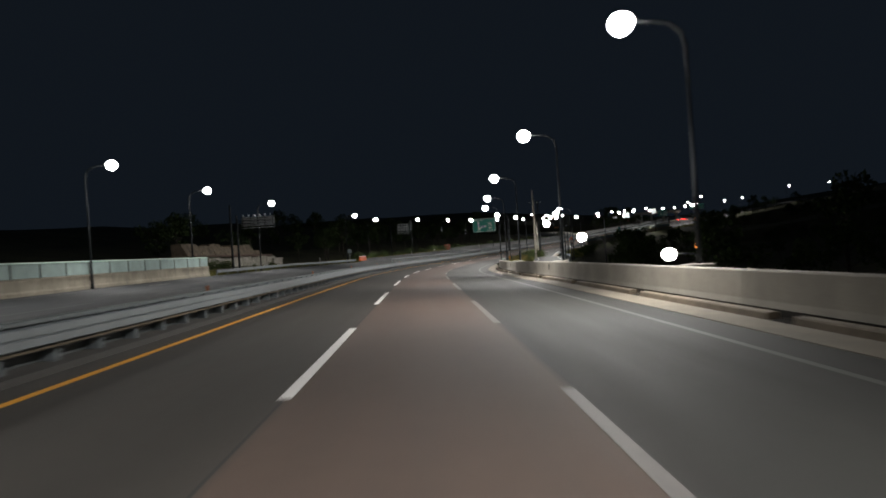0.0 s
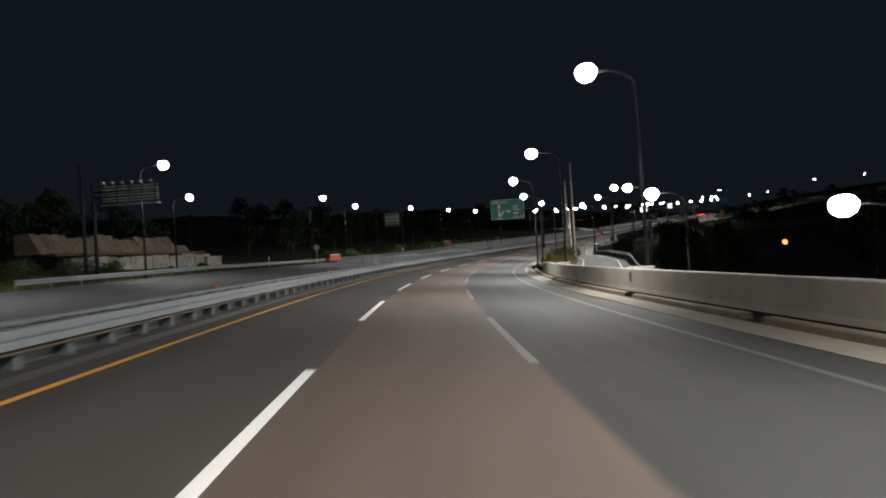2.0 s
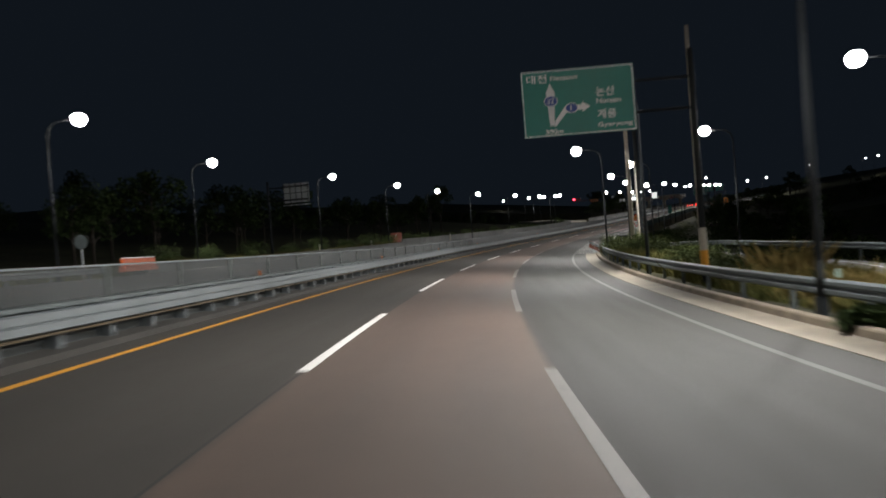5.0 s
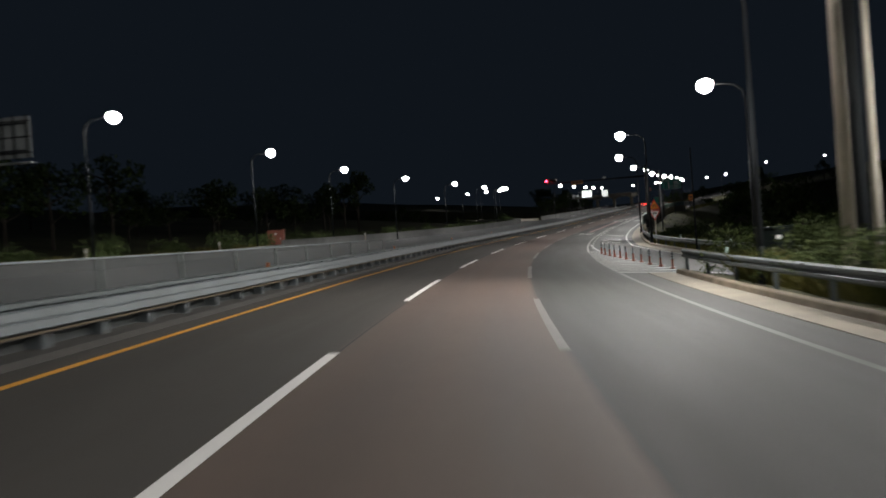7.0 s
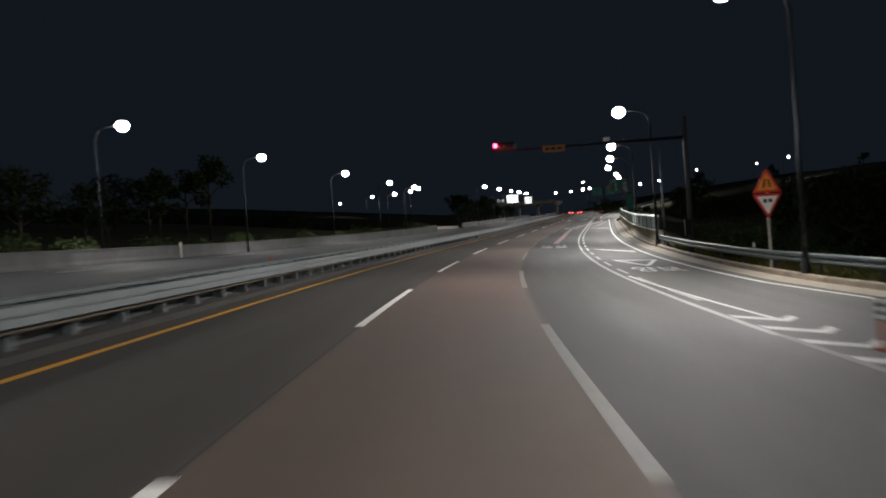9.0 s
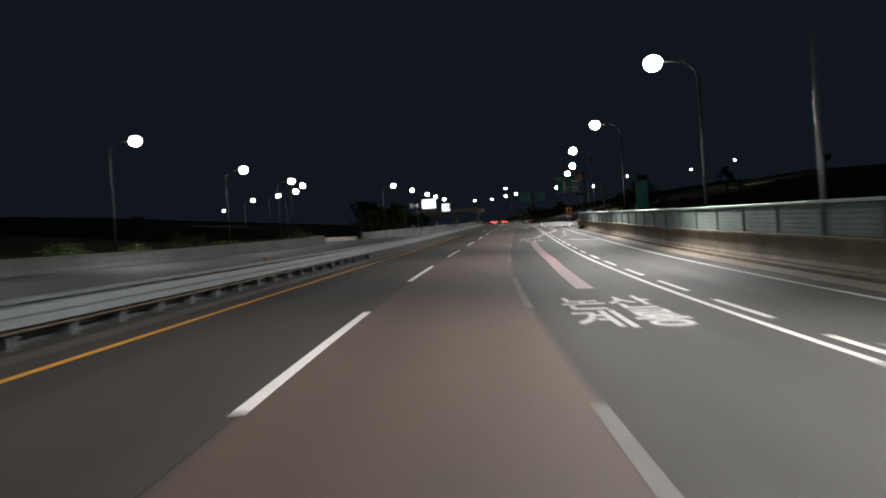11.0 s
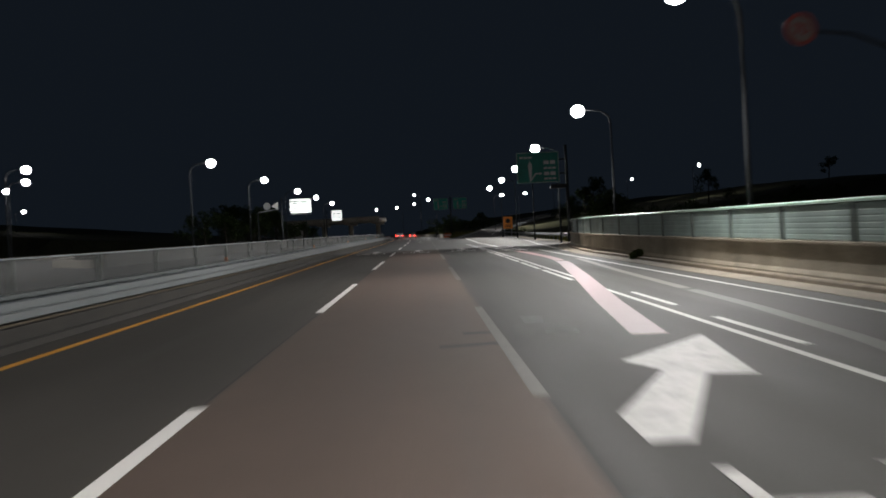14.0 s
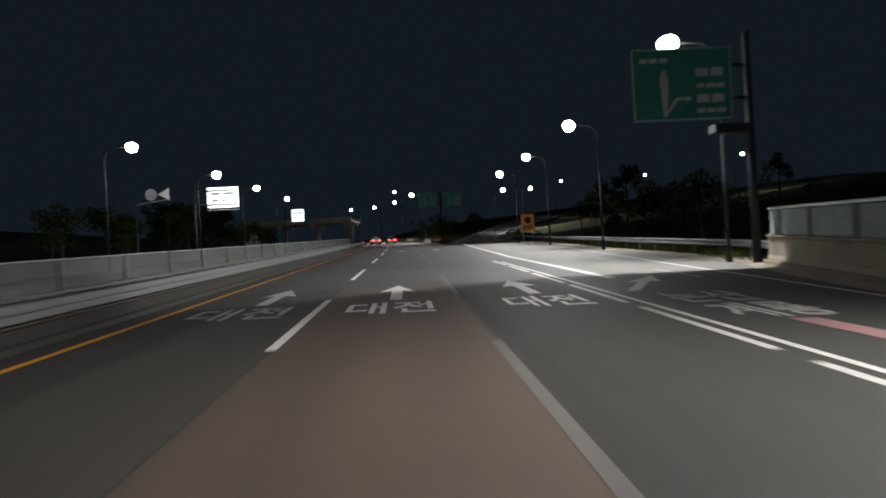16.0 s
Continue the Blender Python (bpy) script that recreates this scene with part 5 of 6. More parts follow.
def exit_sign(s, boards, mast_u, z_top, label, base=-0.5, sheet_material=M_DIMGREEN):
    t = empty("guide_sign", stand(s, mast_u), label, "road sign")
    bm = bmesh.new()
    tube(bm, (0, 0.25, base), (0, 0.25, z_top + 0.4), 0.18, 0.13, 16)
    part("mast", bm, M_POLE, t, smooth=True)
    for u0, u1, z0, z1 in boards:
        w, h, a = u1 - u0, z1 - z0, (u0 + u1) / 2 - mast_u
        bd = part("board", plate(w, h, 0.05), sheet_material, t)
        bd.matrix_basis = Matrix.Translation((a, 0, z0))
        bm = bmesh.new()
        # Border and lettering are grey, dimmed like the board.
        part("border", outline(bm, w - 0.05, h - 0.05, 0.045, 0, 0.025), M_ALU, bd)
        part("arrow", flat_poly([(-w * 0.20, h * 0.06), (-w * 0.165, h * 0.06), (-w * 0.165, h * 0.58), (-w * 0.135, h * 0.58), (-w * 0.182, h * 0.72), (-w * 0.23, h * 0.58), (-w * 0.20, h * 0.58)]), M_ALU, bd)
        part("arrow", flat_poly([(-w * 0.165, h * 0.14), (-w * 0.165, h * 0.08), (-w * 0.05, h * 0.28), (w * 0.04, h * 0.28), (w * 0.04, h * 0.255), (w * 0.10, h * 0.30), (w * 0.04, h * 0.345), (w * 0.04, h * 0.32), (-w * 0.07, h * 0.32)], -0.0055), M_ALU, bd)
        for x0, zf, n in ((0.14, 0.60, 2), (0.14, 0.44, 3), (0.14, 0.24, 2), (0.14, 0.10, 3), (-0.42, 0.80, 3)):
            for k in range(n):
                q, dz = 0.30 / n, 0.11 if n == 2 else 0.06
                part("word_bar", flat_poly([(w * (x0 + q * k), h * zf), (w * (x0 + q * k + q * 0.8), h * zf), (w * (x0 + q * k + q * 0.8), h * (zf + dz)), (w * (x0 + q * k), h * (zf + dz))]), M_ALU, bd)
        for z in (z0 + h * 0.3, z1 - h * 0.25):
            bm = bmesh.new()
            tube(bm, (0, 0.25, z), (a + (w / 2 - 0.1) * (1 if a > 0 else -1), 0.14, z), 0.07, 0.05, 12)
            part("arm", bm, M_POLE, t, smooth=True)
    return t


gantry = exit_sign(399.2, [(11.1, 15.0, 5.6, 8.42)], 15.7, 8.6, "dim green exit sign on a mast beside the bridge parapet")
bm = bmesh.new()
box(bm, (-1.55, -0.3, 5.05), (-0.1, 0.5, 5.4), 0.04)
part("equipment_box", bm, M_POLE, gantry, "grey equipment box")
exit_sign(531.0, [(6.6, 10.1, 6.9, 9.7), (11.4, 14.8, 6.9, 9.7)], 10.75, 9.7, "pair of green signs on a mast at the exit gore", -0.3, M_TEAL)


def orange_board():
    t = empty("works_board", stand(470.5, 17.3, 0.0), "orange works board on two short legs", "road sign")
    bd = part("board", plate(1.6, 2.1, 0.05), M_ORANGE, t)
    bd.matrix_basis = Matrix.Translation((0, 0, 1.5))
    part("symbol", disc(0.42, -0.006, 0, 1.35, 24), M_BLACK, bd)
    for z in (0.3, 0.55):
        part("word_bar", flat_poly([(-0.55, z), (0.55, z), (0.55, z + 0.13), (-0.55, z + 0.13)]), M_BLACK, bd)
    for x in (-0.6, 0.6):
        bm = bmesh.new()
        tube(bm, (x, 0.08, -0.3), (x, 0.08, 3.4), 0.04)
        part("leg", bm, M_STEEL, t)


orange_board()


def side_sign():
    t = empty("road_sign", stand(313.0, 12.9, 0.0), "tall dim green sign behind the bridge parapet", "road sign")
    bd = part("board", plate(0.85, 1.9, 0.04), M_DIMGREEN, t)
    bd.matrix_basis = Matrix.Translation((0, 0, 2.25))
    part("border", outline(bmesh.new(), 0.8, 1.85, 0.02, 0, 0.025), M_DARKRAIL, bd)
    bm = bmesh.new()
    tube(bm, (0, 0.1, -0.8), (0, 0.1, 4.3), 0.06)
    part("post", bm, M_POLE, t)


side_sign()


def crash_cushion():
    t = empty("crash_cushion", stand(526.0, 9.5), "orange crash cushion drums at the exit nose", "crash cushion")
    for k, (x, y) in enumerate(((0, 0), (-0.5, 0.9), (0.5, 0.9), (-0.5, 1.9), (0.5, 1.9))):
        bm = bmesh.new()
        lathe_path(bm, [(x, y, 0), (x, y, 0.35), (x, y, 0.4), (x, y, 0.8), (x, y, 1.05)], [0.4, 0.38, 0.35, 0.36, 0.3], 16)
        part("drum", bm, M_PLASTIC, t, smooth=False)
        bm = bmesh.new()
        tube(bm, (x, y, 0.5), (x, y, 0.7), 0.372, 0.365, 16)
        part("reflective_band", bm, M_SIGNWHITE, t)


crash_cushion()


# ---- flexible posts on the gore ----
def flex_post(m):
    t = empty("bollard", m, "flexible orange bollard with pale bands on the gore", "bollard", "gore bollards")
    bm = bmesh.new()
    lathe_path(bm, [(0, 0, 0), (0, 0, 0.05), (0, 0, 0.08), (0, 0, 0.72), (0, 0, 0.75)], [0.11, 0.10, 0.042, 0.04, 0.02], 12)
    part("tube", bm, M_BOLLARD, t)
    bm = bmesh.new()
    tube(bm, (0, 0, 0.40), (0, 0, 0.73), 0.044, 0.043, 12)
    part("sleeve", bm, M_BLACK, t, "black sleeve")
    for z in (0.44, 0.55, 0.66):
        bm = bmesh.new()
        tube(bm, (0, 0, z), (0, 0, z + 0.055), 0.047, 0.047, 12)
        part("band", bm, M_ALU, t, "pale reflective band")
    return t


post0 = flex_post(stand(*FLEX[0]))
for s, u in FLEX[1:]:
    copy_thing(post0, stand(s, u, 0.0, 12 * (s % 3)))


# ---- utility poles, cabinets and boxes on the island and beyond ----
def utility_pole(s, u, r, height, material, label, group="utility poles", arms=True, h=-0.3):
    t = empty("utility_pole", stand(s, u, h), label, "pole", group)
    bm = bmesh.new()
    tube(bm, (0, 0, -0.3), (0, 0, height), r, r * 0.72, 18)
    part("shaft", bm, material, t, smooth=True)
    if arms:
        bm = bmesh.new()
        box(bm, (-0.9, -0.05, height - 0.7), (0.9, 0.05, height - 0.58), 0.01)
        part("cross_arm", bm, M_POLE, t)
        for x in (-0.75, 0.0, 0.75):
            bm = bmesh.new()
            lathe_path(bm, [(x, 0, height - 0.58), (x, 0, height - 0.5), (x, 0, height - 0.42)], [0.05, 0.03, 0.05], 10)
            part("insulator", bm, M_SIGNWHITE, t)
    bm = bmesh.new()
    tube(bm, (0, 0, 1.6), (0, 0, 1.75), r * 0.985, r * 0.98, 18)
    part("strap", bm, M_DARK, t)
    return t


utility_pole(181.5, 12.1, 0.20, 13.0, M_PALEPOLE, "thick pale concrete utility pole on the grassy island")
utility_pole(182.6, 12.9, 0.22, 13.0, M_POLE, "thick grey utility pole beside a pale one")
utility_pole(180.8, 12.6, 0.11, 8.2, M_PALEPOLE, "slim pale pole on the grassy island", arms=False)
utility_pole(158.0, 13.95, 0.16, 14.0, M_PALEPOLE, "pale round pole on the grassy island", arms=False)
utility_pole(216.0, 14.0, 0.06, 7.2, M_POLE, "slim grey pole behind the guardrail", arms=False)
utility_pole(283.0, 14.6, 0.12, 9.0, M_STEEL, "slim grey pole behind the bridge parapet", arms=False, h=-1.0)
utility_pole(99.5, -24.9, 0.15, 9.0, M_POLE, "grey pole behind the far guardrail", arms=False)


def cabinet(m, w, d, h, material, label, name="utility_cabinet"):
    t = empty(name, m, label, "cabinet")
    bm = bmesh.new()
    box(bm, (-w / 2, -d / 2, 0.1), (w / 2, d / 2, h), 0.03)
    part("body", bm, material, t)
    bm = bmesh.new()
    box(bm, (-w / 2 - 0.05, -d / 2 - 0.05, -0.3), (w / 2 + 0.05, d / 2 + 0.05, 0.1), 0.01)
    part("plinth", bm, M_WALL, t)
    bm = bmesh.new()
    box(bm, (-w / 2 - 0.04, -d / 2 - 0.04, h), (w / 2 + 0.04, d / 2 + 0.04, h + 0.06), 0.015)
    part("lid", bm, material, t)
    for x in (-w / 4, w / 4):
        bm = bmesh.new()
        box(bm, (x - w / 4 + 0.03, -d / 2 - 0.015, 0.18), (x + w / 4 - 0.03, -d / 2 + 0.002, h - 0.08), 0.008)
        dr = part("door", bm, material, t)
        bm = bmesh.new()
        box(bm, (x + 0.08, -d / 2 - 0.04, h * 0.5), (x + 0.11, -d / 2 - 0.012, h * 0.62), 0.005)
        part("handle", bm, M_STEEL, dr)
    bm = bmesh.new()
    box(bm, (-0.06, -d / 2 - 0.02, h * 0.78), (0.12, -d / 2 - 0.016, h * 0.86))
    part("notice", bm, M_SIGNWHITE, t, "small white notice")
    return t


cabinet(stand(186.0, 11.4, 0.1), 1.0, 0.7, 1.6, M_CABINET, "dark green utility cabinet in the scrub")
cabinet(stand(243.9, -25.9, 0.0, 15), 1.7, 1.5, 2.0, M_BRICKRED, "faded red equipment box on the far verge", "equipment_box")


def water_barrier():
    t = empty("water_barrier", stand(163.5, -22.2, 0.3), "faded orange plastic barriers with white tops beyond the far lanes", "barrier")
    for k in range(3):
        bm = bmesh.new()
        prof = [(-0.25, 0.0), (-0.25, 0.2), (-0.12, 0.45), (-0.1, 0.85), (0.1, 0.85), (0.12, 0.45), (0.25, 0.2), (0.25, 0.0)]
        rows = [[bm.verts.new((x, k * 1.55 - 2.3 + y, z)) for x, z in prof] for y in (0, 1.5)]
        for j in range(8):
            bm.faces.new((rows[0][j], rows[0][(j + 1) % 8], rows[1][(j + 1) % 8], rows[1][j]))
        bm.faces.new(rows[0])
        bm.faces.new(rows[1][::-1])
        bmesh.ops.recalc_face_normals(bm, faces=bm.faces)
        part("barrier_unit", bm, M_PLASTIC, t)
        bm = bmesh.new()
        box(bm, (-0.105, k * 1.55 - 2.2, 0.85), (0.105, k * 1.55 - 0.9, 0.93), 0.02)
        part("top_strip", bm, M_SIGNWHITE, t)
    return t


water_barrier()


def round_back(s, u, z, r, label):
    t = empty("road_sign", stand(s, u, 0.0), label, "road sign")
    bm = bmesh.new()
    tube(bm, (0, 0.04, -0.6), (0, 0.04, z + r), 0.04)
    part("post", bm, M_STEEL, t)
    bm = bmesh.new()
    bmesh.ops.create_cone(bm, cap_ends=True, segments=28, radius1=r, radius2=r, depth=0.03, matrix=Matrix.Translation((0, -0.02, z)) @ FLAT)
    part("plate", bm, M_DARKRAIL, t)


round_back(158.9, -23.5, 2.3, 0.45, "round sign plate seen from behind on a steel post")
for s, u in ((141.0, -24.0), (226.0, -23.6), (207.0, -23.8), (271.0, -25.3)):
    t = empty("marker_post", stand(s, u, 0.2), "small pale marker post on the far verge", "marker post", "marker posts")
    bm = bmesh.new()
    box(bm, (-0.09, -0.04, -0.5), (0.09, 0.04, 1.1), 0.03)
    part("board", bm, M_PALEPOLE, t)
    bm = bmesh.new()
    box(bm, (-0.07, -0.055, 0.8), (0.07, -0.042, 1.0), 0.004)
    part("reflector_strip", bm, M_SIGNWHITE, t)
bm = bmesh.new()
lathe_path(bm, [(0, 0, 0), (0, 0, 0.08), (0, 0, 0.18)], [0.05, 0.045, 0.03], 10)
me = bpy.data.meshes.new("marker_cap")
bm.to_mesh(me)
bm.free()
me.materials.append(M_CAP)
for s, u, h in ((185.5, 9.75, 0.95), (125.7, 9.75, 0.95), (222.0, 13.7, 0.85), (209.5, 15.0, 0.85), (238.8, 12.6, 0.85)):
    tagged(share("marker", me, stand(s, u, h)), "small white marker on top of the guardrail", "marker", "rail markers")


# ---- overpass beyond the bend ----
def overpass():
    t = empty("overpass", stand(584.0, -17.0, 0.0, -14), "concrete overpass crossing the highway far ahead", "bridge")
    bm = bmesh.new()
    box(bm, (-17, -5, 5.2), (11.5, 5, 6.0), 0.05)
    part("deck", bm, M_CONCRETE, t)
    for y in (-5.0, 4.75):
        bm = bmesh.new()
        box(bm, (-17, y, 6.0), (11.5, y + 0.25, 6.65), 0.04)
        part("parapet", bm, M_CONCRETE, t)
        bm = bmesh.new()
    box(bm, (-21, -5.4, -2.0), (-15.5, 5.4, 5.18), 0.08)
    part("abutment", bm, M_WALL, t)
    for x in (-7, 1.5, 10):
        bm = bmesh.new()
        tube(bm, (x, 0, -1.5), (x, 0, 4.7), 0.7, 0.7, 20)
        part("pier", bm, M_CONCRETE, t, smooth=True)
        bm = bmesh.new()
        box(bm, (x - 0.9, -4.4, 4.5), (x + 0.9, 4.4, 5.22), 0.06)
        part("pier_cap", bm, M_CONCRETE, t)


overpass()


# ---- traffic standing far ahead ----
def car(m, label):
    t = empty("car", m, label, "car", "cars far ahead")
    bm = bmesh.new()
    side = [(-2.2, 0.35), (-2.25, 0.75), (-2.0, 0.98), (-1.5, 1.42), (0.35, 1.46), (1.15, 1.0), (2.05, 0.86), (2.2, 0.55), (2.15, 0.3)]
    rows = [[bm.verts.new((x, y, z)) for y, z in side] for x in (-0.88, 0.88)]
    n = len(side)
    for j in range(n):
        bm.faces.new((rows[0][j], rows[0][(j + 1) % n], rows[1][(j + 1) % n], rows[1][j]))
    bm.faces.new(rows[0])
    bm.faces.new(rows[1][::-1])
    bmesh.ops.recalc_face_normals(bm, faces=bm.faces)
    for v in bm.verts:
        if v.co.z > 1.2:
            v.co.x *= 0.82
    bmesh.ops.bevel(bm, geom=list(bm.edges), offset=0.05, segments=2, affect="EDGES")
    part("body", bm, M_CARPAINT, t)
    bm = bmesh.new()
    vs = [bm.verts.new(p) for p in ((-0.74, -1.99, 1.02), (0.74, -1.99, 1.02), (0.64, -1.6, 1.38), (-0.64, -1.6, 1.38))]
    bm.faces.new(vs)
    part("rear_window", bm, M_GLASS, t)
    for x in (-0.68, 0.68):
        bm = bmesh.new()
        box(bm, (x - 0.17, -2.28, 0.66), (x + 0.17, -2.2, 0.84), 0.02)
        part("tail_light", bm, M_TAIL, t, "lit red tail light")
    bm = bmesh.new()
    box(bm, (-0.26, -2.275, 0.5), (0.26, -2.245, 0.62), 0.005)
    part("number_plate", bm, M_SIGNWHITE, t)
    for x in (-0.8, 0.8):
        for y in (-1.35, 1.35):
            bm = bmesh.new()
            bmesh.ops.create_cone(bm, cap_ends=True, segments=20, radius1=0.32, radius2=0.32, depth=0.2, matrix=Matrix.Translation((x, y, 0.32)) @ Matrix.Rotation(radians(90), 4, "Y"))
            w = part("wheel", bm, M_BLACK, t)
            bm = bmesh.new()
            bmesh.ops.create_cone(bm, cap_ends=True, segments=16, radius1=0.2, radius2=0.18, depth=0.22, matrix=Matrix.Translation((x, y, 0.32)) @ Matrix.Rotation(radians(90), 4, "Y"))
            part("rim", bm, M_STEEL, w)
    return t


c0 = car(stand(548.0, -1.8, 0.02), "grey car with lit tail lights far ahead")
for s, u in ((556.0, 1.7), (571.0, -1.7)):
    copy_thing(c0, stand(s, u, 0.02))


# ---- vegetation ----
def leaf_cloud(bm, centre, radii, count, size, rng):
    for _ in range(count):
        d = Vector((rng.gauss(0, 1), rng.gauss(0, 1), rng.gauss(0, 1))).normalized() * rng.uniform(0.45, 1.05)
        c = Vector(centre) + Vector((d.x * radii[0], d.y * radii[1], d.z * radii[2]))
        q = Euler((rng.uniform(-1.2, 1.2), rng.uniform(-1.2, 1.2), rng.uniform(0, 6.28))).to_matrix()
        k = size * rng.uniform(0.6, 1.4)
        bm.faces.new([bm.verts.new(c + q @ (Vector(p) * k)) for p in ((-0.5, 0, 0), (0, -0.28, 0.06), (0.55, 0, 0), (0, 0.28, -0.05))])


def tree(m, height, seed, spread=1.0):
    rng = random.Random(seed)
    t = empty("tree", m, "dark leafy roadside tree at night", "tree", "roadside trees")
    bm = bmesh.new()
    lathe_path(bm, [(0, 0, -0.5), (0.05, 0, height * 0.25), (-0.08, 0.1, height * 0.5), (0.05, 0, height * 0.85)], [height * 0.028, height * 0.022, height * 0.015, 0.03], 8)
    tips = []
    for k in range(7):
        a, z = k * 2.4 + rng.random(), height * rng.uniform(0.28, 0.7)
        tip = Vector((math.cos(a), math.sin(a), 0)) * height * rng.uniform(0.16, 0.3) * spread + Vector((0, 0, z + height * rng.uniform(0.1, 0.22)))
        tube(bm, (0, 0, z), tip, height * 0.011, 0.02, 6)
        tips.append(tip)
    part("trunk", bm, M_BARK, t)
    bm = bmesh.new()
    for tip in tips + [Vector((0, 0, height * 0.85)), Vector((0.2, 0.3, height * 0.7))]:
        r = height * rng.uniform(0.11, 0.18) * spread
        leaf_cloud(bm, tip, (r, r, r * 0.8), 110, height * 0.05, rng)
    part("crown", bm, M_LEAF, t)
    return t


rng = random.Random(4)
TREES = [tree(stand(120, -44), 9.0, 1), tree(stand(131, -46), 11.0, 2, 0.8), tree(stand(143, -41), 7.5, 3, 1.2)]


def plant(s, u, scale):
    i = int(rng.random() * 3)
    g = P(s, u, ground_height(s, u))
    ob = copy_thing(TREES[i], Matrix.Translation(g) @ Matrix.Rotation(rng.uniform(0, 6.28), 4, "Z"))
    ob.scale = (scale, scale, scale * rng.uniform(0.9, 1.15))


for s in np.arange(160, 335, 17.0):
    plant(s + rng.uniform(-2, 2), rng.uniform(-66, -50), rng.uniform(0.6, 0.95))
    if rng.random() < 0.6:
        plant(s + rng.uniform(-2, 2), rng.uniform(-84, -66), rng.uniform(0.9, 1.4))
for s in np.arange(168, 318, 6.5):
    plant(s + rng.uniform(-2, 2), lerp([(168, -34), (230, -38), (318, -43)], s) - rng.uniform(0, 5), rng.uniform(0.7, 1.05))
for s in np.arange(448, 540, 5.5):
    plant(s + rng.uniform(-1, 1), rng.uniform(-36, -27), rng.uniform(0.6, 0.85))
for s in np.arange(565, 600, 4.0):
    plant(s, rng.uniform(-52, -38), rng.uniform(0.8, 1.1))
for s in np.arange(-10, 90, 22):
    plant(s + rng.uniform(-3, 3), rng.uniform(-54, -42), rng.uniform(0.7, 1.2))
for s in np.arange(484, 620, 8.0):
    plant(s + rng.uniform(-2, 2), rng.uniform(-34, -26) if s > 480 else rng.uniform(-38, -28), rng.uniform(0.4, 0.7))
for s in np.arange(140, 262, 6.5):
    plant(s + rng.uniform(-2, 2), lerp([(140, 31), (192, 29), (262, 25)], s) + rng.uniform(0, 9), rng.uniform(0.6, 1.1))
for s in np.arange(258, 284, 2.6):
    plant(s, rng.uniform(23, 44), rng.uniform(0.8, 1.15))
for s in np.arange(404, 560, 7.0):
    plant(s + rng.uniform(-2, 2), lerp([(404, 27), (500, 30), (560, 40)], s) + rng.uniform(0, 14), rng.uniform(0.5, 0.95))
for s in np.arange(535, 640, 7.0):
    plant(s, lerp(EXIT_LEFT, s) - rng.uniform(6, 9), rng.uniform(0.4, 0.75))
for s in np.arange(0, 120, 9.0):
    plant(s + rng.uniform(-3, 3), rng.uniform(26, 60), rng.uniform(0.7, 1.3))


for s in np.arange(270, 520, 7.0):
    plant(s + rng.uniform(-3, 3), rng.uniform(58, 115), rng.uniform(0.5, 0.85))
for s in np.arange(398, 470, 5.0):
    plant(s, lerp(LEFT_RAMP_L, s) - rng.uniform(6, 20), rng.uniform(0.4, 0.6))


def bush(m, r, seed, label, material=M_LEAF, leaf=0.16, count=130):
    b = random.Random(seed)
    bm = bmesh.new()
    for k in range(6):
        leaf_cloud(bm, (b.uniform(-0.6, 0.6) * r, b.uniform(-0.6, 0.6) * r, r * b.uniform(0.25, 0.75)), (r * 0.5, r * 0.5, r * 0.4), count, leaf, b)
    ob = link("bush", bm, material)
    ob.matrix_basis = m
    return tagged(ob, label, "bush")


bush(stand(360.2, 12.0, 0.0), 0.42, 3, "small weed growing at the foot of the parapet", M_SCRUB)
bush(stand(123.6, 9.35, 0.05), 0.5, 5, "weed clump against the guardrail")
bush(stand(118.0, 9.7, 0.0), 0.7, 6, "weed clump against the guardrail")
bush(stand(378.5, -29.8, 0.3), 2.2, 7, "leafy bush at the end of the far wall")
bush(stand(372.0, -26.5, 0.3), 1.7, 8, "leafy bush behind the far wall")
for k, (s, u) in enumerate(((98, -34.3), (113, -34.2), (121, -34.4), (136, -34.2), (145, -34.3), (108, -34.6))):
    bush(stand(s, u, -0.1), 0.8 + 0.2 * (k % 3), 80 + k, "weedy bush at the foot of the stone wall", M_SCRUB)
for k, s in enumerate(np.arange(88, 122, 2.6)):
    bush(stand(s, -33.0 - 0.8 * (k % 3), 0.0), 1.3 + 0.3 * ((k * 5) % 4), 340 + k, "dark green shrub beyond the far lanes", M_HEDGE)
bush(stand(251.0, 14.6, -0.2), 1.1, 9, "leafy bush behind the guardrail")
for k, (s, u) in enumerate(((503, 23.6), (507, 22.6), (511, 22.2), (515, 22.8), (509, 24.5), (520, 24.0), (526, 26.0))):
    bush(stand(s, u, -0.2), 1.5 + 0.3 * (k % 3), 90 + k, "dark bush beside the exit guardrail")
for k in range(14):
    s = 202 + 4.4 * k
    bush(stand(s, lerp([(200, 19.0), (262, 15.6)], s) + 0.6 * (k % 3), -0.7), 1.5 + 0.3 * (k % 3), 120 + k, "dark bush below the guardrail")
bush(stand(186.0, 12.0, -0.2), 1.0, 10, "leafy bush on the grassy island")
for k, (s, u) in enumerate(((163, 11.6), (168, 12.4), (150, 11.3), (182, 10.6), (139, 11.6), (146, 12.6), (142, 11.0), (145, 11.5), (149, 12.2), (153, 11.6), (156, 12.6), (137, 12.4))):
    bush(stand(s, u, 0.0), 1.1 + 0.15 * (k % 3), 20 + k, "scrubby bush on the grassy island", M_SCRUB, 0.1, 300)
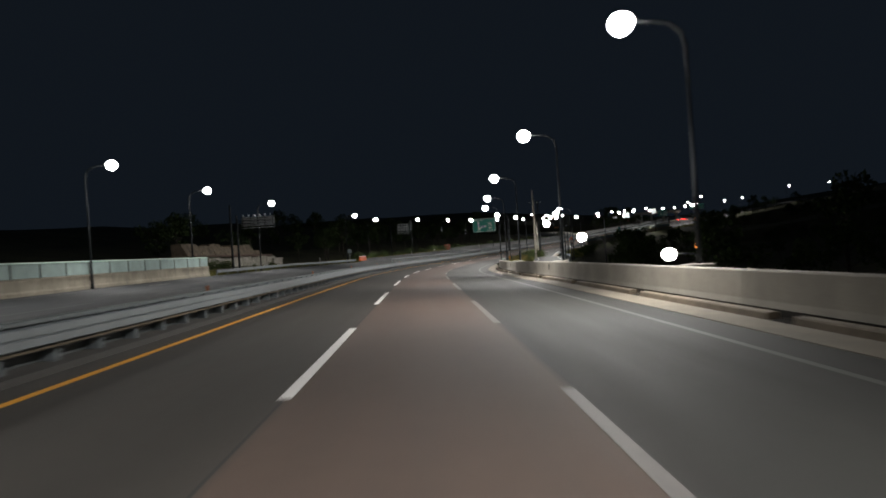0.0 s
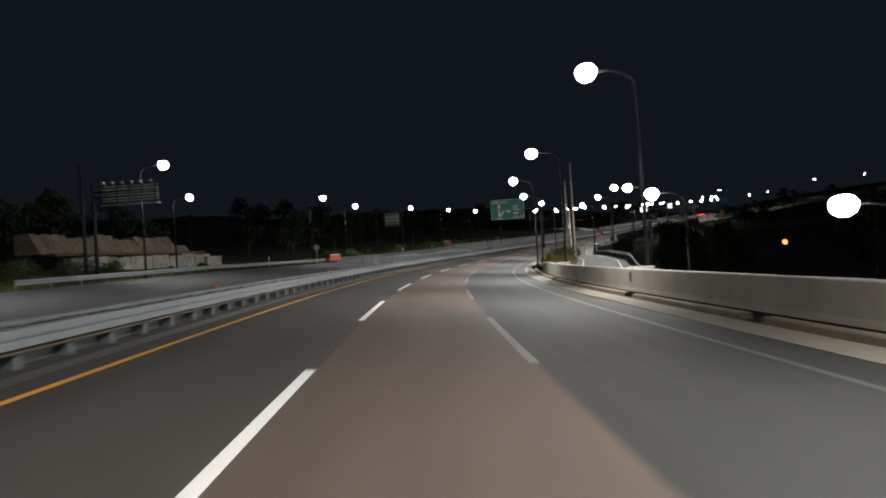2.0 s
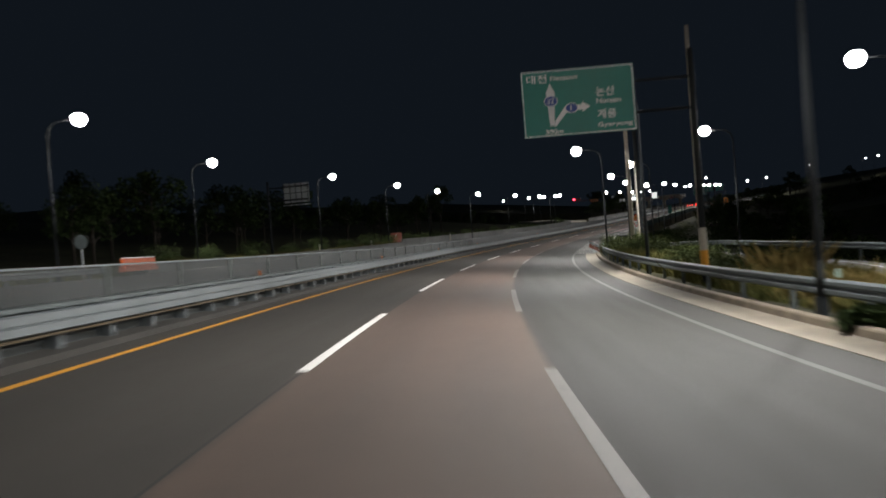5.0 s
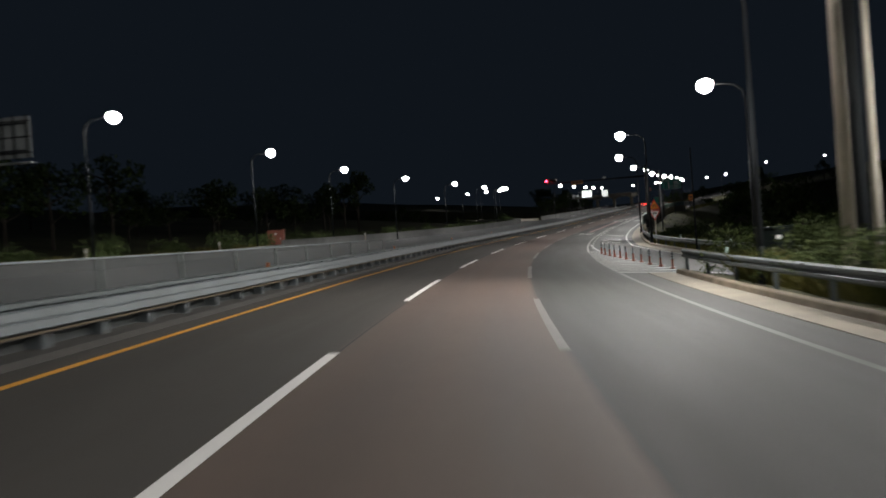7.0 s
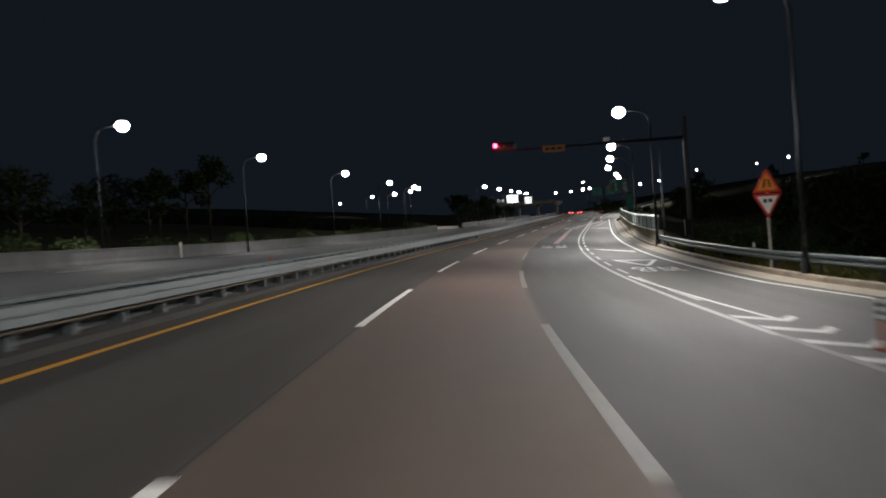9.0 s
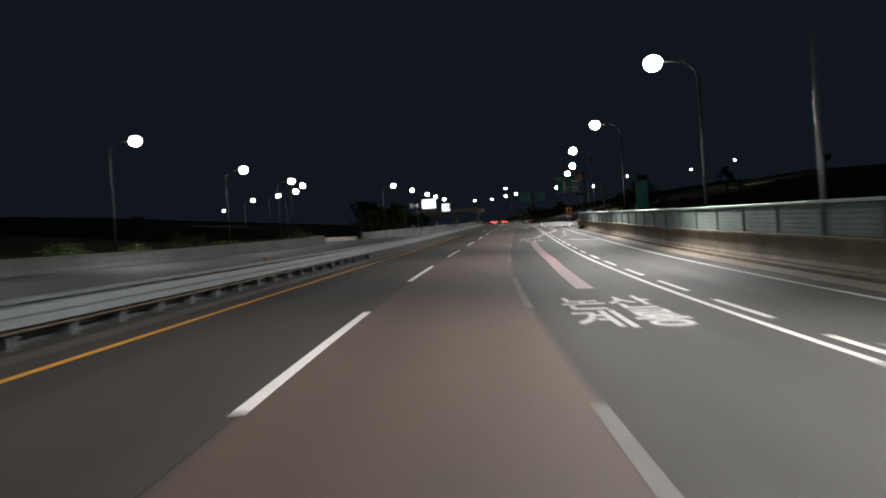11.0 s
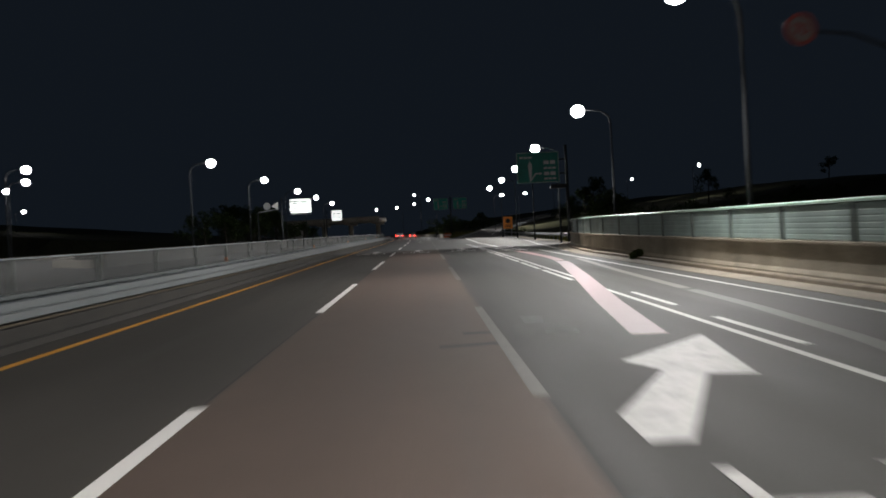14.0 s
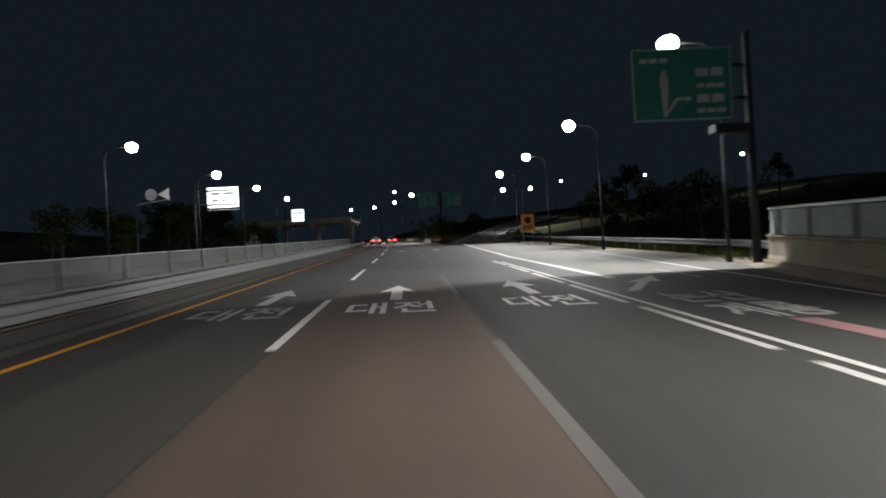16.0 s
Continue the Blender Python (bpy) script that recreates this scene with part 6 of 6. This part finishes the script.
for k, (s, u) in enumerate(((172, 11.4), (175.5, 12.0), (178, 11.2), (179.5, 12.8), (188, 10.9), (184.5, 12.9), (169, 12.8), (160, 12.8), (166, 11.4), (174, 13.0), (177.5, 12.4))):
    bush(stand(s, u, 0.05), 1.45 + 0.25 * (k % 3), 60 + k, "leafy green bush at the tip of the grassy island", M_SCRUB, 0.1, 420)
for k, s in enumerate(np.arange(172, 348, 3.2)):
    u = min(lerp(FAR_WALL, s), -23.2) - 1.9 - 1.2 * ((k * 7) % 3)
    bush(stand(s, u, 0.0), 1.05 + 0.22 * ((k * 5) % 6), 40 + k, "dark green shrub behind the far wall", M_HEDGE)
for k, (s, u) in enumerate(((257, 16.5), (262, 18.0), (267, 17.2), (273, 18.6), (268, 21.0), (280, 19.5))):
    bush(stand(s, u, -0.9), 2.0 + 0.35 * (k % 3), 300 + k, "dark green shrub below the bridge parapet", M_HEDGE)


def verge_level(s, u):
    """The island's earth: level with the highway beside it, falling to the slip road."""
    a, b = 9.7, lerp(RAMP_LEFT, s)
    f = min(max((u - a - 1.0) / max(b - a - 1.0, 0.3), 0.0), 1.0)
    return 0.1 + f * (min(lerp(RAMP_LEVEL, s) + 0.03, 0.1) - 0.1)


bm = bmesh.new()
rows = []
for s in np.arange(111.8, 192.1, 2.0):
    a, b = 9.48, max(lerp(RAMP_LEFT, s) + 0.05, 9.6)
    row = [bm.verts.new(P(s, a + (b - a) * k / 8, verge_level(s, a + (b - a) * k / 8) + (0.1 * noise.noise(Vector((s * 0.5, k * 0.7, 0))) if 0 < k < 8 else 0.0))) for k in range(9)]
    rows.append([bm.verts.new(row[0].co - Vector((0, 0, 0.6)))] + row)
for r0, r1 in zip(rows, rows[1:]):
    for j in range(9):
        bm.faces.new((r0[j], r0[j + 1], r1[j + 1], r1[j]))
tagged(link("verge", bm, M_EARTH, smooth=True), "earth island overgrown with grass between the two roads", "verge", kind="structure")


def grass(areas, label, seed, material=M_GRASS, size=0.45):
    """Blades over strips given as (s0, s1, left, right, level, count)."""
    g = random.Random(seed)
    vs, fs = [], []
    for s0, s1, left, right, level, count in areas:
        for _ in range(count):
            s = g.uniform(s0, s1)
            a, b = left(s), right(s)
            if b <= a:
                continue
            u = g.uniform(a, b)
            p = P(s, u, level(s))
            clump = 0.45 + 1.1 * max(0.0, 0.5 + noise.noise(Vector((s * 0.22, u * 0.5, seed * 3.1))))
            for _ in range(3):
                yaw, h, lean = g.uniform(0, 6.28), size * clump * g.uniform(0.5, 1.4), g.uniform(0.05, 0.5)
                d = Vector((math.cos(yaw), math.sin(yaw), 0))
                w = Vector((-d.y, d.x, 0)) * 0.028 * (size / 0.4)
                q = p + Vector((g.uniform(-0.15, 0.15), g.uniform(-0.15, 0.15), -0.05))
                n = len(vs)
                vs += [q - w, q + w, q + d * h * lean + Vector((0, 0, h * 0.65)) + w * 0.5, q + d * h * lean * 1.9 + Vector((0, 0, h))]
                fs += [(n, n + 1, n + 2), (n, n + 2, n + 3)]
    me = bpy.data.meshes.new("grass")
    me.from_pydata([v[:] for v in vs], [], fs)
    me.materials.append(material)
    return tagged(new("grass", me), label, "grass", kind="stuff")


grass([(112, 190, lambda s: 10.15, lambda s: lerp(RAMP_LEFT, s) - 0.4, lambda s: verge_level(s, 10.5), 8500)], "dry yellow-green grass on the island between the roads", 1, size=0.52)
grass([(120, 137, lambda s: 10.4, lambda s: lerp(RAMP_LEFT, s) - 0.5, lambda s: verge_level(s, 11.0), 1700)], "tall straw-coloured grass on the island", 7, M_DRY, 0.8)
grass([(166, 342, lambda s: -28.5, lambda s: lerp(FAR_WALL, s) - 0.4, lambda s: 0.15, 6500), (86, 166, lambda s: -28.0, lambda s: -23.3, lambda s: -0.1, 2500)], "dry grass along the far verge", 2, size=0.42)
grass([(196, 264, lambda s: lerp([(196, 16.6), (214, 14.8), (236, 13.0), (264, 12.8)], s), lambda s: lerp([(196, 21), (264, 16)], s), lambda s: -0.3, 3000), (400, 498, lambda s: lerp([(398, 15.4), (431, 18.8), (498, 24.4)], s), lambda s: lerp([(398, 18), (431, 21), (498, 27)], s), lambda s: -0.3, 2200)], "rough grass behind the guardrails", 3, size=0.5)
grass([(505, 640, lambda s: 9.6, lambda s: lerp(EXIT_LEFT, s) - 0.5, lambda s: -0.1 + max(0, (s - 520) * 0.01), 2500), (425, 560, lambda s: -26.0, lambda s: -20.2, lambda s: -0.3, 2600)], "grass in the wedge between highway and exit", 5, size=0.6)


# ---- small lights far to the right ----
def far_lamp(s, u, h, material, label):
    """A slim post with a glowing globe, enlarged to stand in for glare, whose middle is at height h over the road's
    plane.
    """
    g = ground_height(s, u)
    t = empty("far_lamp", stand(s, u, g), label, "lamp", "far lamps")
    bm = bmesh.new()
    tube(bm, (0, 0, -1.0), (0, 0, h - g - 0.2), 0.09, 0.06, 10)
    part("post", bm, M_POLE, t)
    bm = bmesh.new()
    bmesh.ops.create_uvsphere(bm, u_segments=12, v_segments=8, radius=0.42, matrix=Matrix.Translation((0, 0, h - g)))
    part("globe", bm, material, t, "glowing globe", True)


far_lamp(183.0, 46.0, 1.0, M_SODIUM, "orange-glowing lamp on a slim post")
for s, u, h in ((178, 88, 0.2), (186, 93, -0.6), (172, 90, -1.2)):
    far_lamp(s, u, h, M_SODIUM, "orange-glowing lamp on a slim post")
for s, u, h in ((196, 101, -0.4), (205, 104, -0.9)):
    far_lamp(s, u, h, M_LAMP, "white-glowing lamp on a slim post")
